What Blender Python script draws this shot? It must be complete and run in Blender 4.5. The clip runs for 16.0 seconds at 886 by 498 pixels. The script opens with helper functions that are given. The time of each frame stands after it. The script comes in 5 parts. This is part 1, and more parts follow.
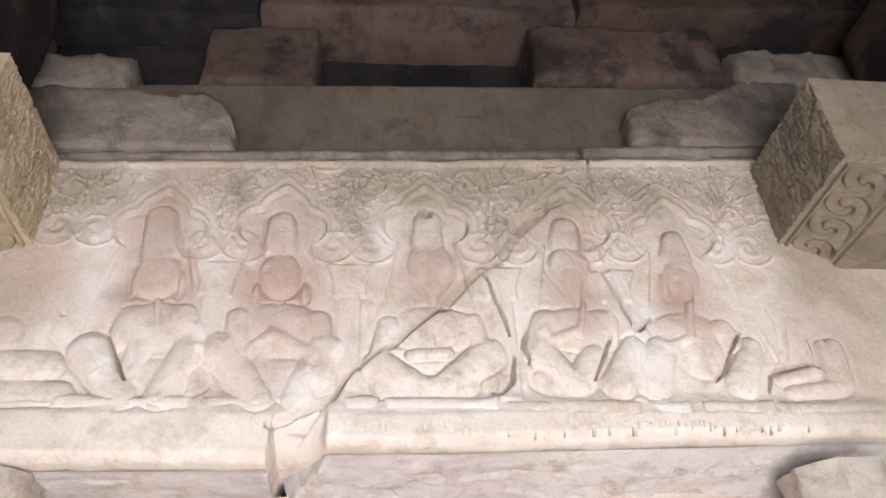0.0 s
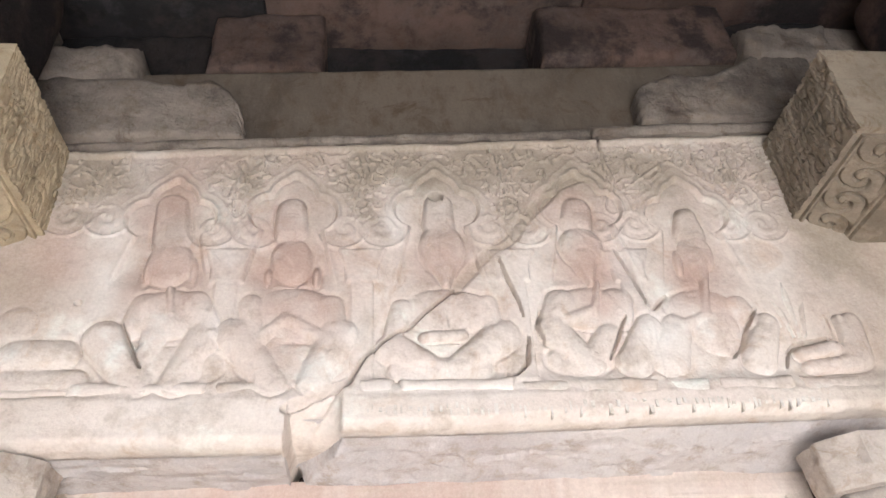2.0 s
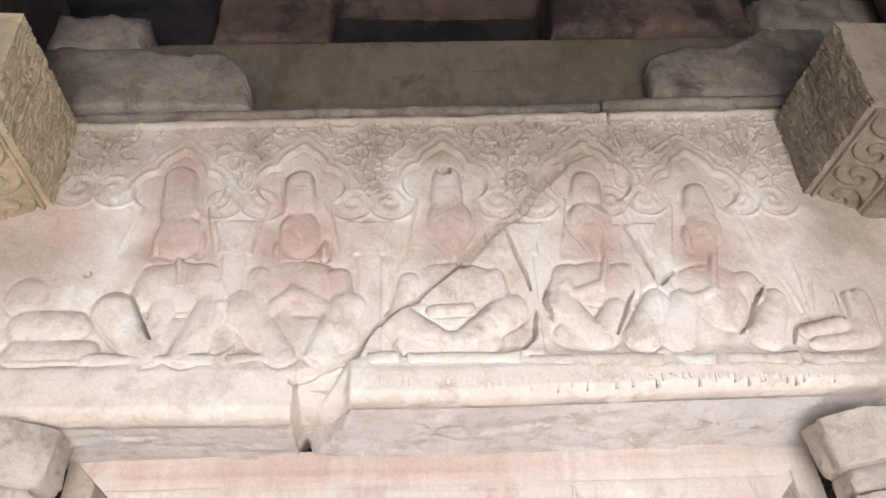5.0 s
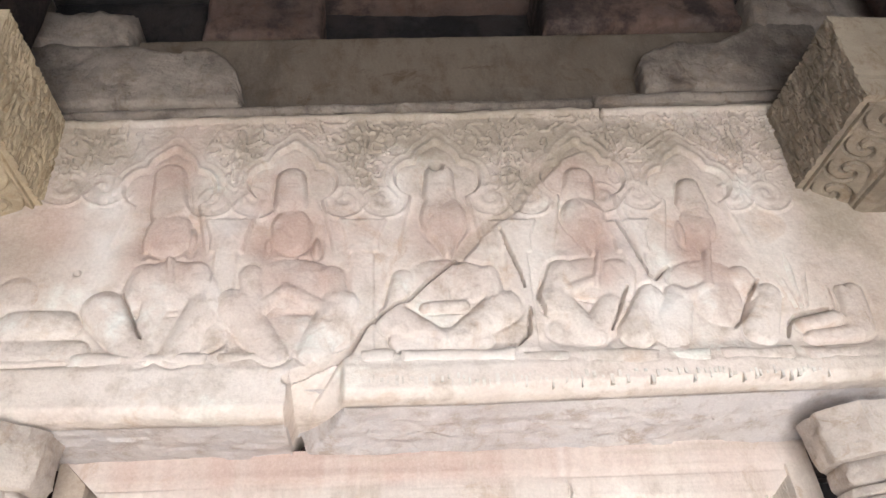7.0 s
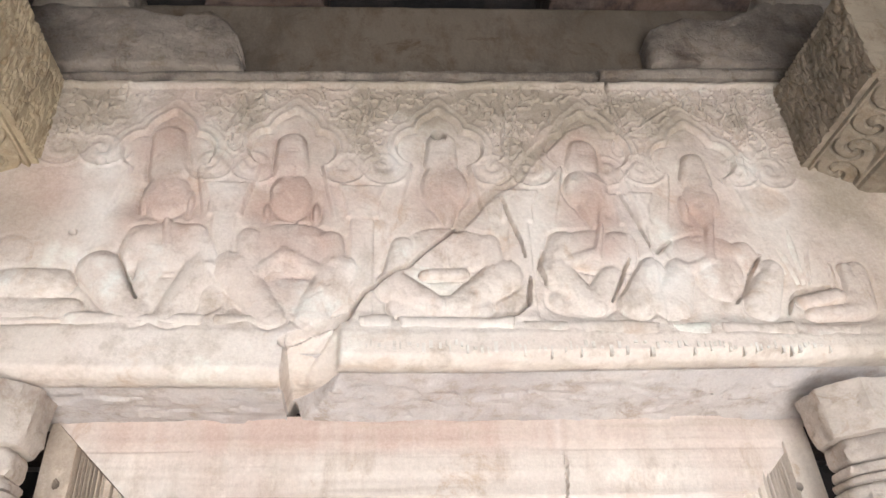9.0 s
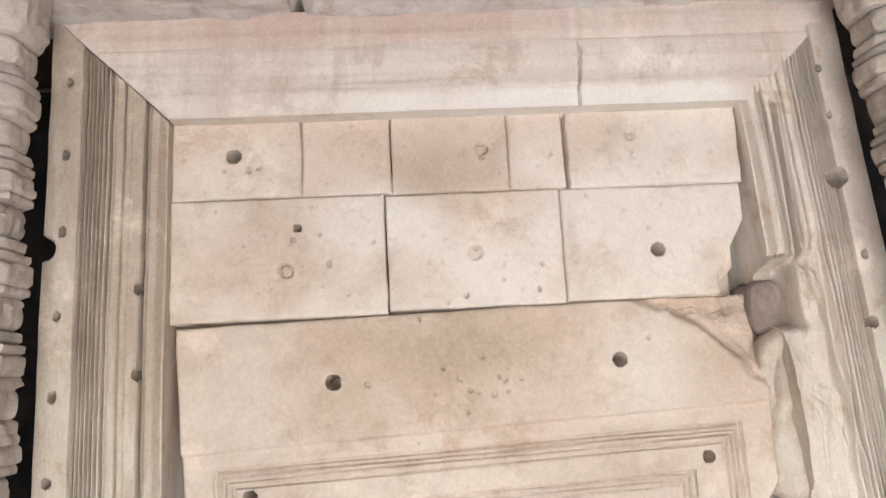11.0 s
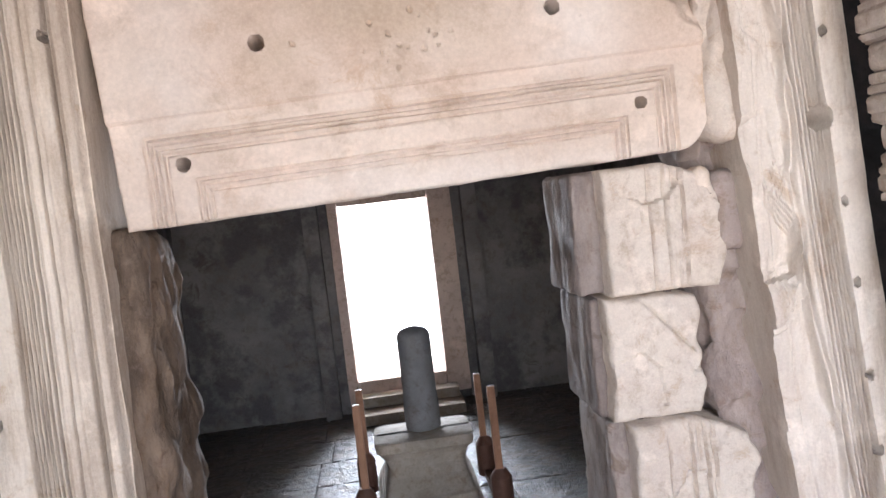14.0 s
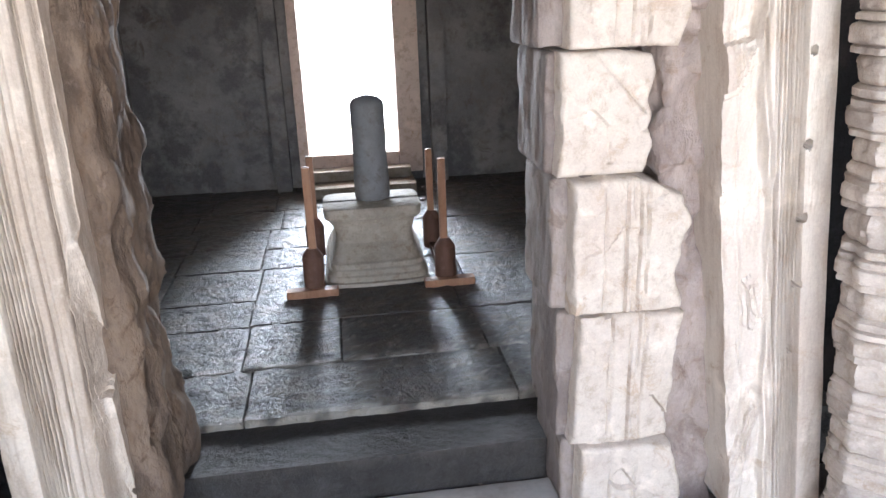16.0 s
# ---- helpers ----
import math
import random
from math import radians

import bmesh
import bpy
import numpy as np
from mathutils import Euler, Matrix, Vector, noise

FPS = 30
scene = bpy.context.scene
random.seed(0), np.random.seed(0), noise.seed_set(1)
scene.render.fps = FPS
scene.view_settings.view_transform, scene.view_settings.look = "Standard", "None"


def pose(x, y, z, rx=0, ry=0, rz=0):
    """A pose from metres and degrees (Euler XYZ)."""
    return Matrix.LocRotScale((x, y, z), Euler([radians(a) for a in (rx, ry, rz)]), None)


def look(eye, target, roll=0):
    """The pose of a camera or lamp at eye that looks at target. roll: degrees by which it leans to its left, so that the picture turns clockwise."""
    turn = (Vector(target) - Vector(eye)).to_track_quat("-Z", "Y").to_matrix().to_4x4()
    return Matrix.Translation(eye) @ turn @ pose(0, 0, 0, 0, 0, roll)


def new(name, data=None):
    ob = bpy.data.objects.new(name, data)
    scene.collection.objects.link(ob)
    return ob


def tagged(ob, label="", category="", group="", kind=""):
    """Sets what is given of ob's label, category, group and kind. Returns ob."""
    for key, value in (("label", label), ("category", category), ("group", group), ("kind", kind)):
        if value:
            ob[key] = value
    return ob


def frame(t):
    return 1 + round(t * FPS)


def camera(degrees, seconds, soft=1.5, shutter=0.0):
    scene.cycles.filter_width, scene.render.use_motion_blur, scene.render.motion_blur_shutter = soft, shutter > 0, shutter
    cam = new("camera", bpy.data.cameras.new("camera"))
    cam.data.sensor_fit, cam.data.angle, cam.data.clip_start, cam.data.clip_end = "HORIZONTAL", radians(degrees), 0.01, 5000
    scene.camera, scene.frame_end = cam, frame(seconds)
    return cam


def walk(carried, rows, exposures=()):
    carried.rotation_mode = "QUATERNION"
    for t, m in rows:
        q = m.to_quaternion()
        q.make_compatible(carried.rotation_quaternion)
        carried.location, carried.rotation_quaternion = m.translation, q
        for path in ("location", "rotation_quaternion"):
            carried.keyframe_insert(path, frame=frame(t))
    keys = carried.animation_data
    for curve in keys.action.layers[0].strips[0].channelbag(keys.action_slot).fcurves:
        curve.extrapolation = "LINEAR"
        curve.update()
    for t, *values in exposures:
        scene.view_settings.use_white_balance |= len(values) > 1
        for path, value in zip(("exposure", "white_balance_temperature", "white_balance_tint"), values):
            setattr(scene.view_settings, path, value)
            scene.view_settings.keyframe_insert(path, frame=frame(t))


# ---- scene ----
cam = camera(60.9, 16.0)

PATH = [
    (0, (-0.245, 0.128, 2.656), (-0.046, 1.735, 3.831), -2.8),
    (0.5, (-0.229, 0.133, 2.648), (-0.058, 1.762, 3.795), -2.5),
    (1, (-0.245, 0.165, 2.639), (-0.071, 1.814, 3.757), -3.2),
    (1.5, (-0.233, 0.157, 2.636), (-0.068, 1.789, 3.78), -3.7),
    (2, (-0.253, 0.16, 2.636), (-0.077, 1.78, 3.796), -3.6),
    (2.5, (-0.258, 0.161, 2.636), (-0.059, 1.761, 3.818), -4.3),
    (3, (-0.26, 0.171, 2.644), (-0.028, 1.793, 3.79), -5.3),
    (3.5, (-0.26, 0.173, 2.637), (-0.044, 1.815, 3.757), -4.2),
    (4, (-0.252, 0.17, 2.631), (-0.069, 1.818, 3.75), -2.5),
    (4.2, (-0.246, 0.158, 2.634), (-0.091, 1.81, 3.752), -2.0),
    (6.3, (-0.264, 0.178, 2.643), (-0.075, 1.87, 3.692), -4.1),
    (6.5, (-0.262, 0.187, 2.635), (-0.07, 1.883, 3.678), -4.2),
    (7, (-0.259, 0.175, 2.645), (-0.08, 1.839, 3.74), -3.6),
    (7.5, (-0.262, 0.17, 2.647), (-0.087, 1.79, 3.807), -2.1),
    (8, (-0.258, 0.175, 2.644), (-0.09, 1.778, 3.829), -1.7),
    (8.2, (-0.268, 0.182, 2.639), (-0.093, 1.784, 3.824), -1.9),
    (10.3, (-0.227, 0.354, 2.445), (-0.077, 2.255, 3.051), -2.7),
    (10.5, (-0.221, 0.367, 2.413), (-0.083, 2.292, 2.938), -2.8),
    (11, (-0.225, 0.392, 2.322), (-0.112, 2.36, 2.663), -3.1),
    (11.5, (-0.23, 0.417, 2.233), (-0.113, 2.406, 2.399), -3.0),
    (12, (-0.213, 0.441, 2.133), (-0.093, 2.437, 2.158), -2.5),
    (12.5, (-0.206, 0.448, 2.045), (-0.052, 2.441, 2.021), -1.5),
    (13, (-0.194, 0.452, 1.99), (-0.035, 2.445, 1.95), -2.5),
    (13.5, (-0.208, 0.45, 1.922), (-0.006, 2.439, 1.88), -4.1),
    (14, (-0.182, 0.454, 1.849), (0.001, 2.441, 1.708), -6.6),
    (14.5, (-0.184, 0.461, 1.783), (-0.036, 2.423, 1.425), -4.8),
    (15, (-0.2, 0.448, 1.718), (-0.05, 2.375, 1.201), -2.6),
    (15.5, (-0.184, 0.448, 1.691), (-0.019, 2.336, 1.05), -2.9),
    (16, (-0.175, 0.44, 1.675), (0.07, 2.312, 1.015), -2.2),
]
walk(cam, [(t, look(eye, target, roll)) for t, eye, target, roll in PATH],
     exposures=[(0.0, 2.70, 6250, 13), (4.0, 2.72, 6250, 12), (8.0, 2.70, 6250, 12), (10.5, 2.5, 6400, 9), (11.5, 2.05, 6370, 16), (12.5, 2.1, 6350, 20), (14.0, 2.3, 6200, 18), (16.0, 2.75, 6100, 15)])

# ---- world and light ----
world = bpy.data.worlds.new("world")
scene.world = world
world.use_nodes = True
wn = world.node_tree
sky = wn.nodes.new("ShaderNodeTexSky")
sky.sky_type, sky.sun_disc = "NISHITA", False
sky.sun_elevation, sky.sun_rotation = radians(45), radians(218)
wn.links.new(sky.outputs[0], wn.nodes["Background"].inputs[0])
wn.nodes["Background"].inputs[1].default_value = 0.15
sun = new("sun", bpy.data.lights.new("sun", "SUN"))
sun.data.energy, sun.data.angle, sun.data.color = 5.0, radians(0.6), (1, 0.95, 0.87)
sun.matrix_world = look((-7.0, -10.0, 11.5), (0, -1.0, 0))


def window_light(name, eye, target, w, h, power, color):
    ob = new(name, bpy.data.lights.new(name, "AREA"))
    ob.data.shape, ob.data.size, ob.data.size_y = "RECTANGLE", w, h
    ob.data.energy, ob.data.color = power, color
    ob.matrix_world = look(eye, target)
    return ob


# daylight of the porch's opening behind the camera, and of the sanctuary's rear doorway
window_light("porch_daylight", (0.35, -1.75, 1.80), (0.0, 2.4, 2.55), 3.2, 2.1, 21, (0.90, 0.95, 1.0))
window_light("rear_daylight", (0.0, 9.5, 1.25), (0.0, 5.0, 0.55), 1.05, 1.5, 135, (0.84, 0.94, 1.0))

# ---- materials ----
RND = random.Random(7)


def stone(name, a, b, stain=None, amount=0.4, scale=1.0, rough=0.9, bump=0.35, streak=0.0, pits=0.0, seed=0.0, pigment=None, chipped=None, polish=0.0, stained=None):
    """Weathered stone: two colours mixed at two scales, a stain with its own patches, grain relief."""
    m = bpy.data.materials.new(name)
    m.use_nodes = True
    nt = m.node_tree
    N, L = nt.nodes, nt.links
    bsdf = N["Principled BSDF"]
    co = N.new("ShaderNodeTexCoord")
    info = N.new("ShaderNodeObjectInfo")
    off = N.new("ShaderNodeVectorMath")
    off.operation = "SCALE"
    vec = N.new("ShaderNodeCombineXYZ")
    for k in range(3):
        L.new(info.outputs["Random"], vec.inputs[k])
    L.new(vec.outputs[0], off.inputs[0])
    off.inputs["Scale"].default_value = 7.0 + seed
    add = N.new("ShaderNodeVectorMath")
    L.new(co.outputs["Object"], add.inputs[0])
    L.new(off.outputs[0], add.inputs[1])
    stretch = N.new("ShaderNodeMapping")
    stretch.inputs["Scale"].default_value = (1, 1, 1) if not streak else (1.0, 1.0, streak)
    L.new(add.outputs[0], stretch.inputs["Vector"])

    def noise_tex(sc, detail, r=0.6, src=None):
        t = N.new("ShaderNodeTexNoise")
        t.inputs["Scale"].default_value, t.inputs["Detail"].default_value, t.inputs["Roughness"].default_value = sc, detail, r
        L.new((src or add).outputs[0], t.inputs["Vector"])
        return t

    def ramp(src, lo, hi):
        r = N.new("ShaderNodeMapRange")
        r.interpolation_type = "SMOOTHSTEP"
        r.inputs["From Min"].default_value, r.inputs["From Max"].default_value = lo, hi
        L.new(src, r.inputs["Value"])
        return r.outputs[0]

    def mix(f, x, y, mode="MIX"):
        n = N.new("ShaderNodeMix")
        n.data_type, n.blend_type = "RGBA", mode
        for s, v in ((n.inputs[0], f), (n.inputs[6], x), (n.inputs[7], y)):
            if hasattr(v, "is_output"):
                L.new(v, s)
            else:
                s.default_value = v if isinstance(v, float) else (*v, 1)
        return n.outputs[2]

    big = noise_tex(2.2 * scale, 5, 0.6, stretch)
    mid = noise_tex(11 * scale, 6, 0.65, stretch)
    fine = noise_tex(90 * scale, 4, 0.7)
    col = mix(ramp(big.outputs[0], 0.35, 0.65), a, b)
    dark = tuple(c * k for c, k in zip(a, (0.66, 0.60, 0.54)))
    col = mix(ramp(mid.outputs[0], 0.47, 0.72), col, dark)
    blot = noise_tex(5.5 * scale, 7, 0.72)
    blot.inputs["Distortion"].default_value = 0.8
    col = mix(ramp(blot.outputs[0], 0.54, 0.68), col, tuple(c * k for c, k in zip(b, (0.80, 0.70, 0.60))))
    if stain:
        st = noise_tex(1.5 * scale + 0.6, 7, 0.68, stretch)
        f = N.new("ShaderNodeMath")
        f.operation = "MULTIPLY"
        L.new(ramp(st.outputs[0], 0.47, 0.60), f.inputs[0])
        f.inputs[1].default_value = amount
        col = mix(f.outputs[0], col, stain)
    pale = noise_tex(3.7 * scale, 6, 0.7)
    col = mix(ramp(pale.outputs[0], 0.52, 0.72), col, tuple(min(0.82, c * 1.28 + 0.02) for c in b))
    if pigment:
        z0, z1, tint, strength = pigment
        sep = N.new("ShaderNodeSeparateXYZ")
        L.new(co.outputs["Object"], sep.inputs[0])
        wob = N.new("ShaderNodeMath")
        wob.operation = "MULTIPLY_ADD"
        L.new(pale.outputs[0], wob.inputs[0])
        wob.inputs[1].default_value = abs(z1 - z0) * 2.5
        L.new(sep.outputs[2], wob.inputs[2])
        pf = N.new("ShaderNodeMath")
        pf.operation = "MULTIPLY"
        L.new(ramp(wob.outputs[0], z0 + abs(z1 - z0) * 1.25, z1 + abs(z1 - z0) * 1.25), pf.inputs[0])
        hue = N.new("ShaderNodeMath")
        hue.operation = "MULTIPLY"
        L.new(ramp(mid.outputs[0], 0.2, 0.52), hue.inputs[0])
        hue.inputs[1].default_value = strength
        L.new(hue.outputs[0], pf.inputs[1])
        col = mix(pf.outputs[0], col, tint)
    for key, tint in zip(("pigment", "dirt", "wash"), stained or ()):
        at = N.new("ShaderNodeAttribute")
        at.attribute_name = key
        col = mix(at.outputs["Fac"], col, tint)
    if chipped:
        geo = N.new("ShaderNodeNewGeometry")
        worn = N.new("ShaderNodeMath")
        worn.operation = "MULTIPLY"
        L.new(ramp(geo.outputs["Pointiness"], 0.558, 0.61), worn.inputs[0])
        L.new(ramp(blot.outputs[0], 0.40, 0.52), worn.inputs[1])
        col = mix(worn.outputs[0], col, chipped)
    g = ramp(fine.outputs[0], 0.3, 0.75)
    col = mix(0.16, col, mix(g, tuple(c * 0.55 for c in a), tuple(min(0.85, c * 1.3) for c in a)))
    height = N.new("ShaderNodeMath")
    height.operation = "MULTIPLY_ADD"
    L.new(mid.outputs[0], height.inputs[0])
    height.inputs[1].default_value = 1.7
    soft = N.new("ShaderNodeMath")
    soft.operation = "MULTIPLY"
    L.new(fine.outputs[0], soft.inputs[0])
    soft.inputs[1].default_value = 0.2
    L.new(soft.outputs[0], height.inputs[2])
    out = height.outputs[0]
    if pits:
        vor = N.new("ShaderNodeTexVoronoi")
        vor.inputs["Scale"].default_value = 34 * scale
        L.new(add.outputs[0], vor.inputs["Vector"])
        p = ramp(vor.outputs["Distance"], 0.06, 0.16)
        lot = N.new("ShaderNodeMath")
        lot.operation = "MAXIMUM"
        L.new(p, lot.inputs[0])
        L.new(ramp(mid.outputs[0], 0.50, 0.42), lot.inputs[1])
        sub = N.new("ShaderNodeMath")
        sub.operation = "MULTIPLY_ADD"
        L.new(lot.outputs[0], sub.inputs[0])
        sub.inputs[1].default_value = 2.0 * pits
        L.new(out, sub.inputs[2])
        out = sub.outputs[0]
        col = mix(lot.outputs[0], tuple(c * 0.45 for c in a), col)
    bp = N.new("ShaderNodeBump")
    bp.inputs["Strength"].default_value, bp.inputs["Distance"].default_value = bump, 0.012
    L.new(out, bp.inputs["Height"])
    L.new(bp.outputs[0], bsdf.inputs["Normal"])
    L.new(col, bsdf.inputs["Base Color"])
    bsdf.inputs["Roughness"].default_value = rough
    if polish:
        gl = N.new("ShaderNodeMapRange")
        gl.inputs["From Min"].default_value, gl.inputs["From Max"].default_value = 0.35, 0.65
        gl.inputs["To Min"].default_value, gl.inputs["To Max"].default_value = rough, polish
        L.new(blot.outputs[0], gl.inputs["Value"])
        L.new(gl.outputs[0], bsdf.inputs["Roughness"])
    bsdf.inputs["Specular IOR Level"].default_value = 0.25
    return m


M_LINTEL = stone("cream_sandstone", (0.685, 0.605, 0.525), (0.72, 0.63, 0.56), (0.61, 0.49, 0.42), 0.35, 1.0, bump=0.5, stained=((0.50, 0.345, 0.28), (0.33, 0.27, 0.205), (0.80, 0.755, 0.70)))
M_FIGURE = stone("worn_relief_sandstone", (0.70, 0.62, 0.545), (0.73, 0.645, 0.575), (0.61, 0.48, 0.41), 0.35, 1.3, bump=0.42, stained=((0.50, 0.345, 0.28), (0.33, 0.27, 0.205), (0.80, 0.755, 0.70)))
M_SOFFIT = stone("grey_broken_sandstone", (0.58, 0.53, 0.49), (0.50, 0.46, 0.44), (0.45, 0.36, 0.32), 0.3, 1.4, bump=0.5)
M_FRAME = stone("door_frame_sandstone", (0.65, 0.57, 0.475), (0.57, 0.495, 0.405), (0.36, 0.28, 0.215), 0.75, 1.2, bump=0.6, streak=0.2)
M_FRAME_PALE = stone("pale_frame_sandstone", (0.67, 0.60, 0.52), (0.60, 0.525, 0.45), (0.47, 0.365, 0.305), 0.5, 1.2, bump=0.55, streak=0.2, seed=3.0)
M_HEAD = stone("frame_head_sandstone", (0.66, 0.59, 0.52), (0.61, 0.54, 0.475), (0.52, 0.40, 0.34), 0.45, 1.0, bump=0.4, streak=0.3, stained=((0.49, 0.36, 0.30), (0.42, 0.34, 0.27), (0.78, 0.735, 0.68)))
M_INFILL = stone("infill_sandstone", (0.69, 0.59, 0.497), (0.65, 0.545, 0.452), (0.50, 0.395, 0.31), 0.5, 1.0, bump=0.2, stained=((0.56, 0.42, 0.34), (0.36, 0.265, 0.175), (0.76, 0.70, 0.635)))
M_SLAB = stone("slab_sandstone", (0.67, 0.565, 0.47), (0.615, 0.50, 0.41), (0.47, 0.37, 0.295), 0.5, 0.9, bump=0.25, stained=((0.52, 0.37, 0.285), (0.36, 0.265, 0.175), (0.72, 0.665, 0.605)))
M_JAMB = stone("reused_block_sandstone", (0.64, 0.565, 0.48), (0.59, 0.51, 0.43), (0.47, 0.375, 0.31), 0.4, 1.6, bump=0.6)
M_RUBBLE = stone("broken_purple_sandstone", (0.42, 0.345, 0.30), (0.33, 0.265, 0.24), (0.20, 0.15, 0.135), 0.6, 2.0, bump=1.0, streak=0.45)
# Brown stone, darkened in colour where the reveal should get less light.
M_REVEAL = stone("shaded_brown_reveal_sandstone", (0.22, 0.158, 0.112), (0.13, 0.092, 0.068), (0.05, 0.036, 0.028), 0.75, 2.6, bump=1.0, streak=0.4)
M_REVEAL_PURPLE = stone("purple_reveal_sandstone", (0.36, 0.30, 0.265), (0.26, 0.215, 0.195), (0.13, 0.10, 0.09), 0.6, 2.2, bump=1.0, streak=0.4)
M_COLUMN = stone("colonnette_sandstone", (0.54, 0.475, 0.41), (0.44, 0.385, 0.335), (0.28, 0.235, 0.21), 0.5, 1.5, bump=0.5)
M_CAPITAL = stone("ochre_carved_sandstone", (0.52, 0.425, 0.285), (0.42, 0.345, 0.235), (0.26, 0.205, 0.14), 0.5, 2.0, bump=0.5)
M_CAPITAL_GREY = stone("brown_carved_sandstone", (0.31, 0.255, 0.19), (0.23, 0.19, 0.14), (0.12, 0.095, 0.07), 0.55, 2.0, bump=0.5)
# Stones above the lintel: soot, plus colour darkened for the light's falloff upwards.
M_SOOT_SHADE = stone("sooty_shaded_sandstone", (0.08, 0.050, 0.040), (0.036, 0.026, 0.022), (0.006, 0.006, 0.007), 0.98, 0.9, bump=0.6)
M_SOOT_SHADE_RED = stone("sooty_shaded_reddish_sandstone", (0.12, 0.078, 0.062), (0.07, 0.050, 0.042), (0.015, 0.013, 0.013), 0.95, 1.1, bump=0.6)
# Black stands for shade in the recess and door gaps, besides soot.
M_BLACK = stone("black_soot_shade_stone", (0.018, 0.016, 0.016), (0.011, 0.010, 0.010), (0.04, 0.031, 0.027), 0.6, 1.5, bump=0.6)
M_BAND = stone("brown_grey_sandstone", (0.155, 0.124, 0.094), (0.112, 0.09, 0.068), (0.07, 0.057, 0.045), 0.6, 1.0, bump=0.4, streak=0.5)
M_BROKEN = stone("broken_grey_sandstone", (0.27, 0.23, 0.19), (0.14, 0.115, 0.095), (0.055, 0.043, 0.036), 0.7, 1.3, bump=0.9)
# Inner stone, its colour lifted a little for the rear doorway's glare veil.
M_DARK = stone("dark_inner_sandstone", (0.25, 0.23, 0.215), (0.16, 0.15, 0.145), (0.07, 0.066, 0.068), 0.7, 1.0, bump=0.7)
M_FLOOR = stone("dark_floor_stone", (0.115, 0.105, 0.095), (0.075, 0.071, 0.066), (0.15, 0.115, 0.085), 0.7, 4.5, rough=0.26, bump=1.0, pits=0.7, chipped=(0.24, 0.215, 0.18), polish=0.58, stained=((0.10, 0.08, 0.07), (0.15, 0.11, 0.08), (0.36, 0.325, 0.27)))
# Step stone coloured darker than the paving, for the shade on its risers.
M_STEP = stone("shaded_step_stone", (0.05, 0.045, 0.041), (0.034, 0.031, 0.029), (0.066, 0.057, 0.05), 0.5, 2.5, rough=0.5, bump=0.9, chipped=(0.26, 0.235, 0.20), stained=((0.10, 0.08, 0.07), (0.075, 0.06, 0.05), (0.36, 0.325, 0.27)))
M_PEDESTAL = stone("pale_pedestal_stone", (0.36, 0.31, 0.25), (0.29, 0.25, 0.205), (0.20, 0.165, 0.13), 0.5, 2.5, bump=0.4)
M_LINGA = stone("dark_grey_stone", (0.20, 0.20, 0.20), (0.15, 0.15, 0.15), None, 0, 2.0, rough=0.6, bump=0.3)
# Frame stone made light and pinkish for the glare round the rear doorway.
M_REARFRAME = stone("glare_pink_rear_frame_stone", (0.68, 0.53, 0.44), (0.60, 0.46, 0.38), None, 0, 1.4, bump=0.3)
M_GROUND = stone("pale_ground", (0.54, 0.505, 0.46), (0.47, 0.44, 0.40), (0.35, 0.325, 0.29), 0.3, 0.3, bump=0.4)
M_WOOD = stone("brown_wood", (0.34, 0.18, 0.105), (0.26, 0.13, 0.075), None, 0, 4.0, rough=0.6, bump=0.25, streak=0.1)
M_WOOD_DARK = stone("dark_wood", (0.15, 0.075, 0.052), (0.10, 0.052, 0.036), None, 0, 4.0, rough=0.6, bump=0.25, streak=0.1)

# bright sky seen through the rear doorway
M_SKYCARD = bpy.data.materials.new("bright_overcast_sky")
M_SKYCARD.use_nodes = True
sk = M_SKYCARD.node_tree
em = sk.nodes.new("ShaderNodeEmission")
em.inputs[0].default_value, em.inputs[1].default_value = (0.95, 0.98, 1.0, 1), 2.2
sk.links.new(em.outputs[0], sk.nodes["Material Output"].inputs[0])

# ---- mesh helpers ----


def thing(name, label, category, kind="", group="", at=(0, 0, 0)):
    ob = new(name)
    ob.location = at
    ob.empty_display_size = 0.1
    return tagged(ob, label, category, group, kind)


def mesh_of(bm, name, material, smooth=True):
    bmesh.ops.recalc_face_normals(bm, faces=bm.faces)
    me = bpy.data.meshes.new(name)
    bm.to_mesh(me)
    bm.free()
    me.materials.append(material)
    if smooth:
        me.polygons.foreach_set("use_smooth", [True] * len(me.polygons))
        me.set_sharp_from_angle(angle=radians(48))
    return me


def part(name, bm, material, parent, label="", smooth=True):
    ob = new(name, mesh_of(bm, name, material, smooth))
    ob.parent = parent
    if parent:
        ob.matrix_parent_inverse = Matrix.Translation(parent.location).inverted() if parent.parent is None else Matrix.Identity(4)
    return tagged(ob, label)


def mesh_part(name, verts, faces, material, parent, label="", stains=None):
    """stains: function giving the amounts, at x, z, y, of red pigment, brown dirt and pale wash left on the stone."""
    me = bpy.data.meshes.new(name)
    me.from_pydata([tuple(v) for v in verts], [], faces)
    if stains:
        co = np.array(verts, float)
        for key, val in zip(("pigment", "dirt", "wash"), stains(co[:, 0], co[:, 2], co[:, 1])):
            me.attributes.new(key, "FLOAT", "POINT").data.foreach_set("value", np.clip(val, 0, 1).astype(np.float32))
    me.materials.append(material)
    me.polygons.foreach_set("use_smooth", [True] * len(me.polygons))
    me.set_sharp_from_angle(angle=radians(48))
    ob = new(name, me)
    ob.parent = parent
    if parent:
        ob.matrix_parent_inverse = Matrix.Translation(parent.location).inverted()
    return tagged(ob, label)


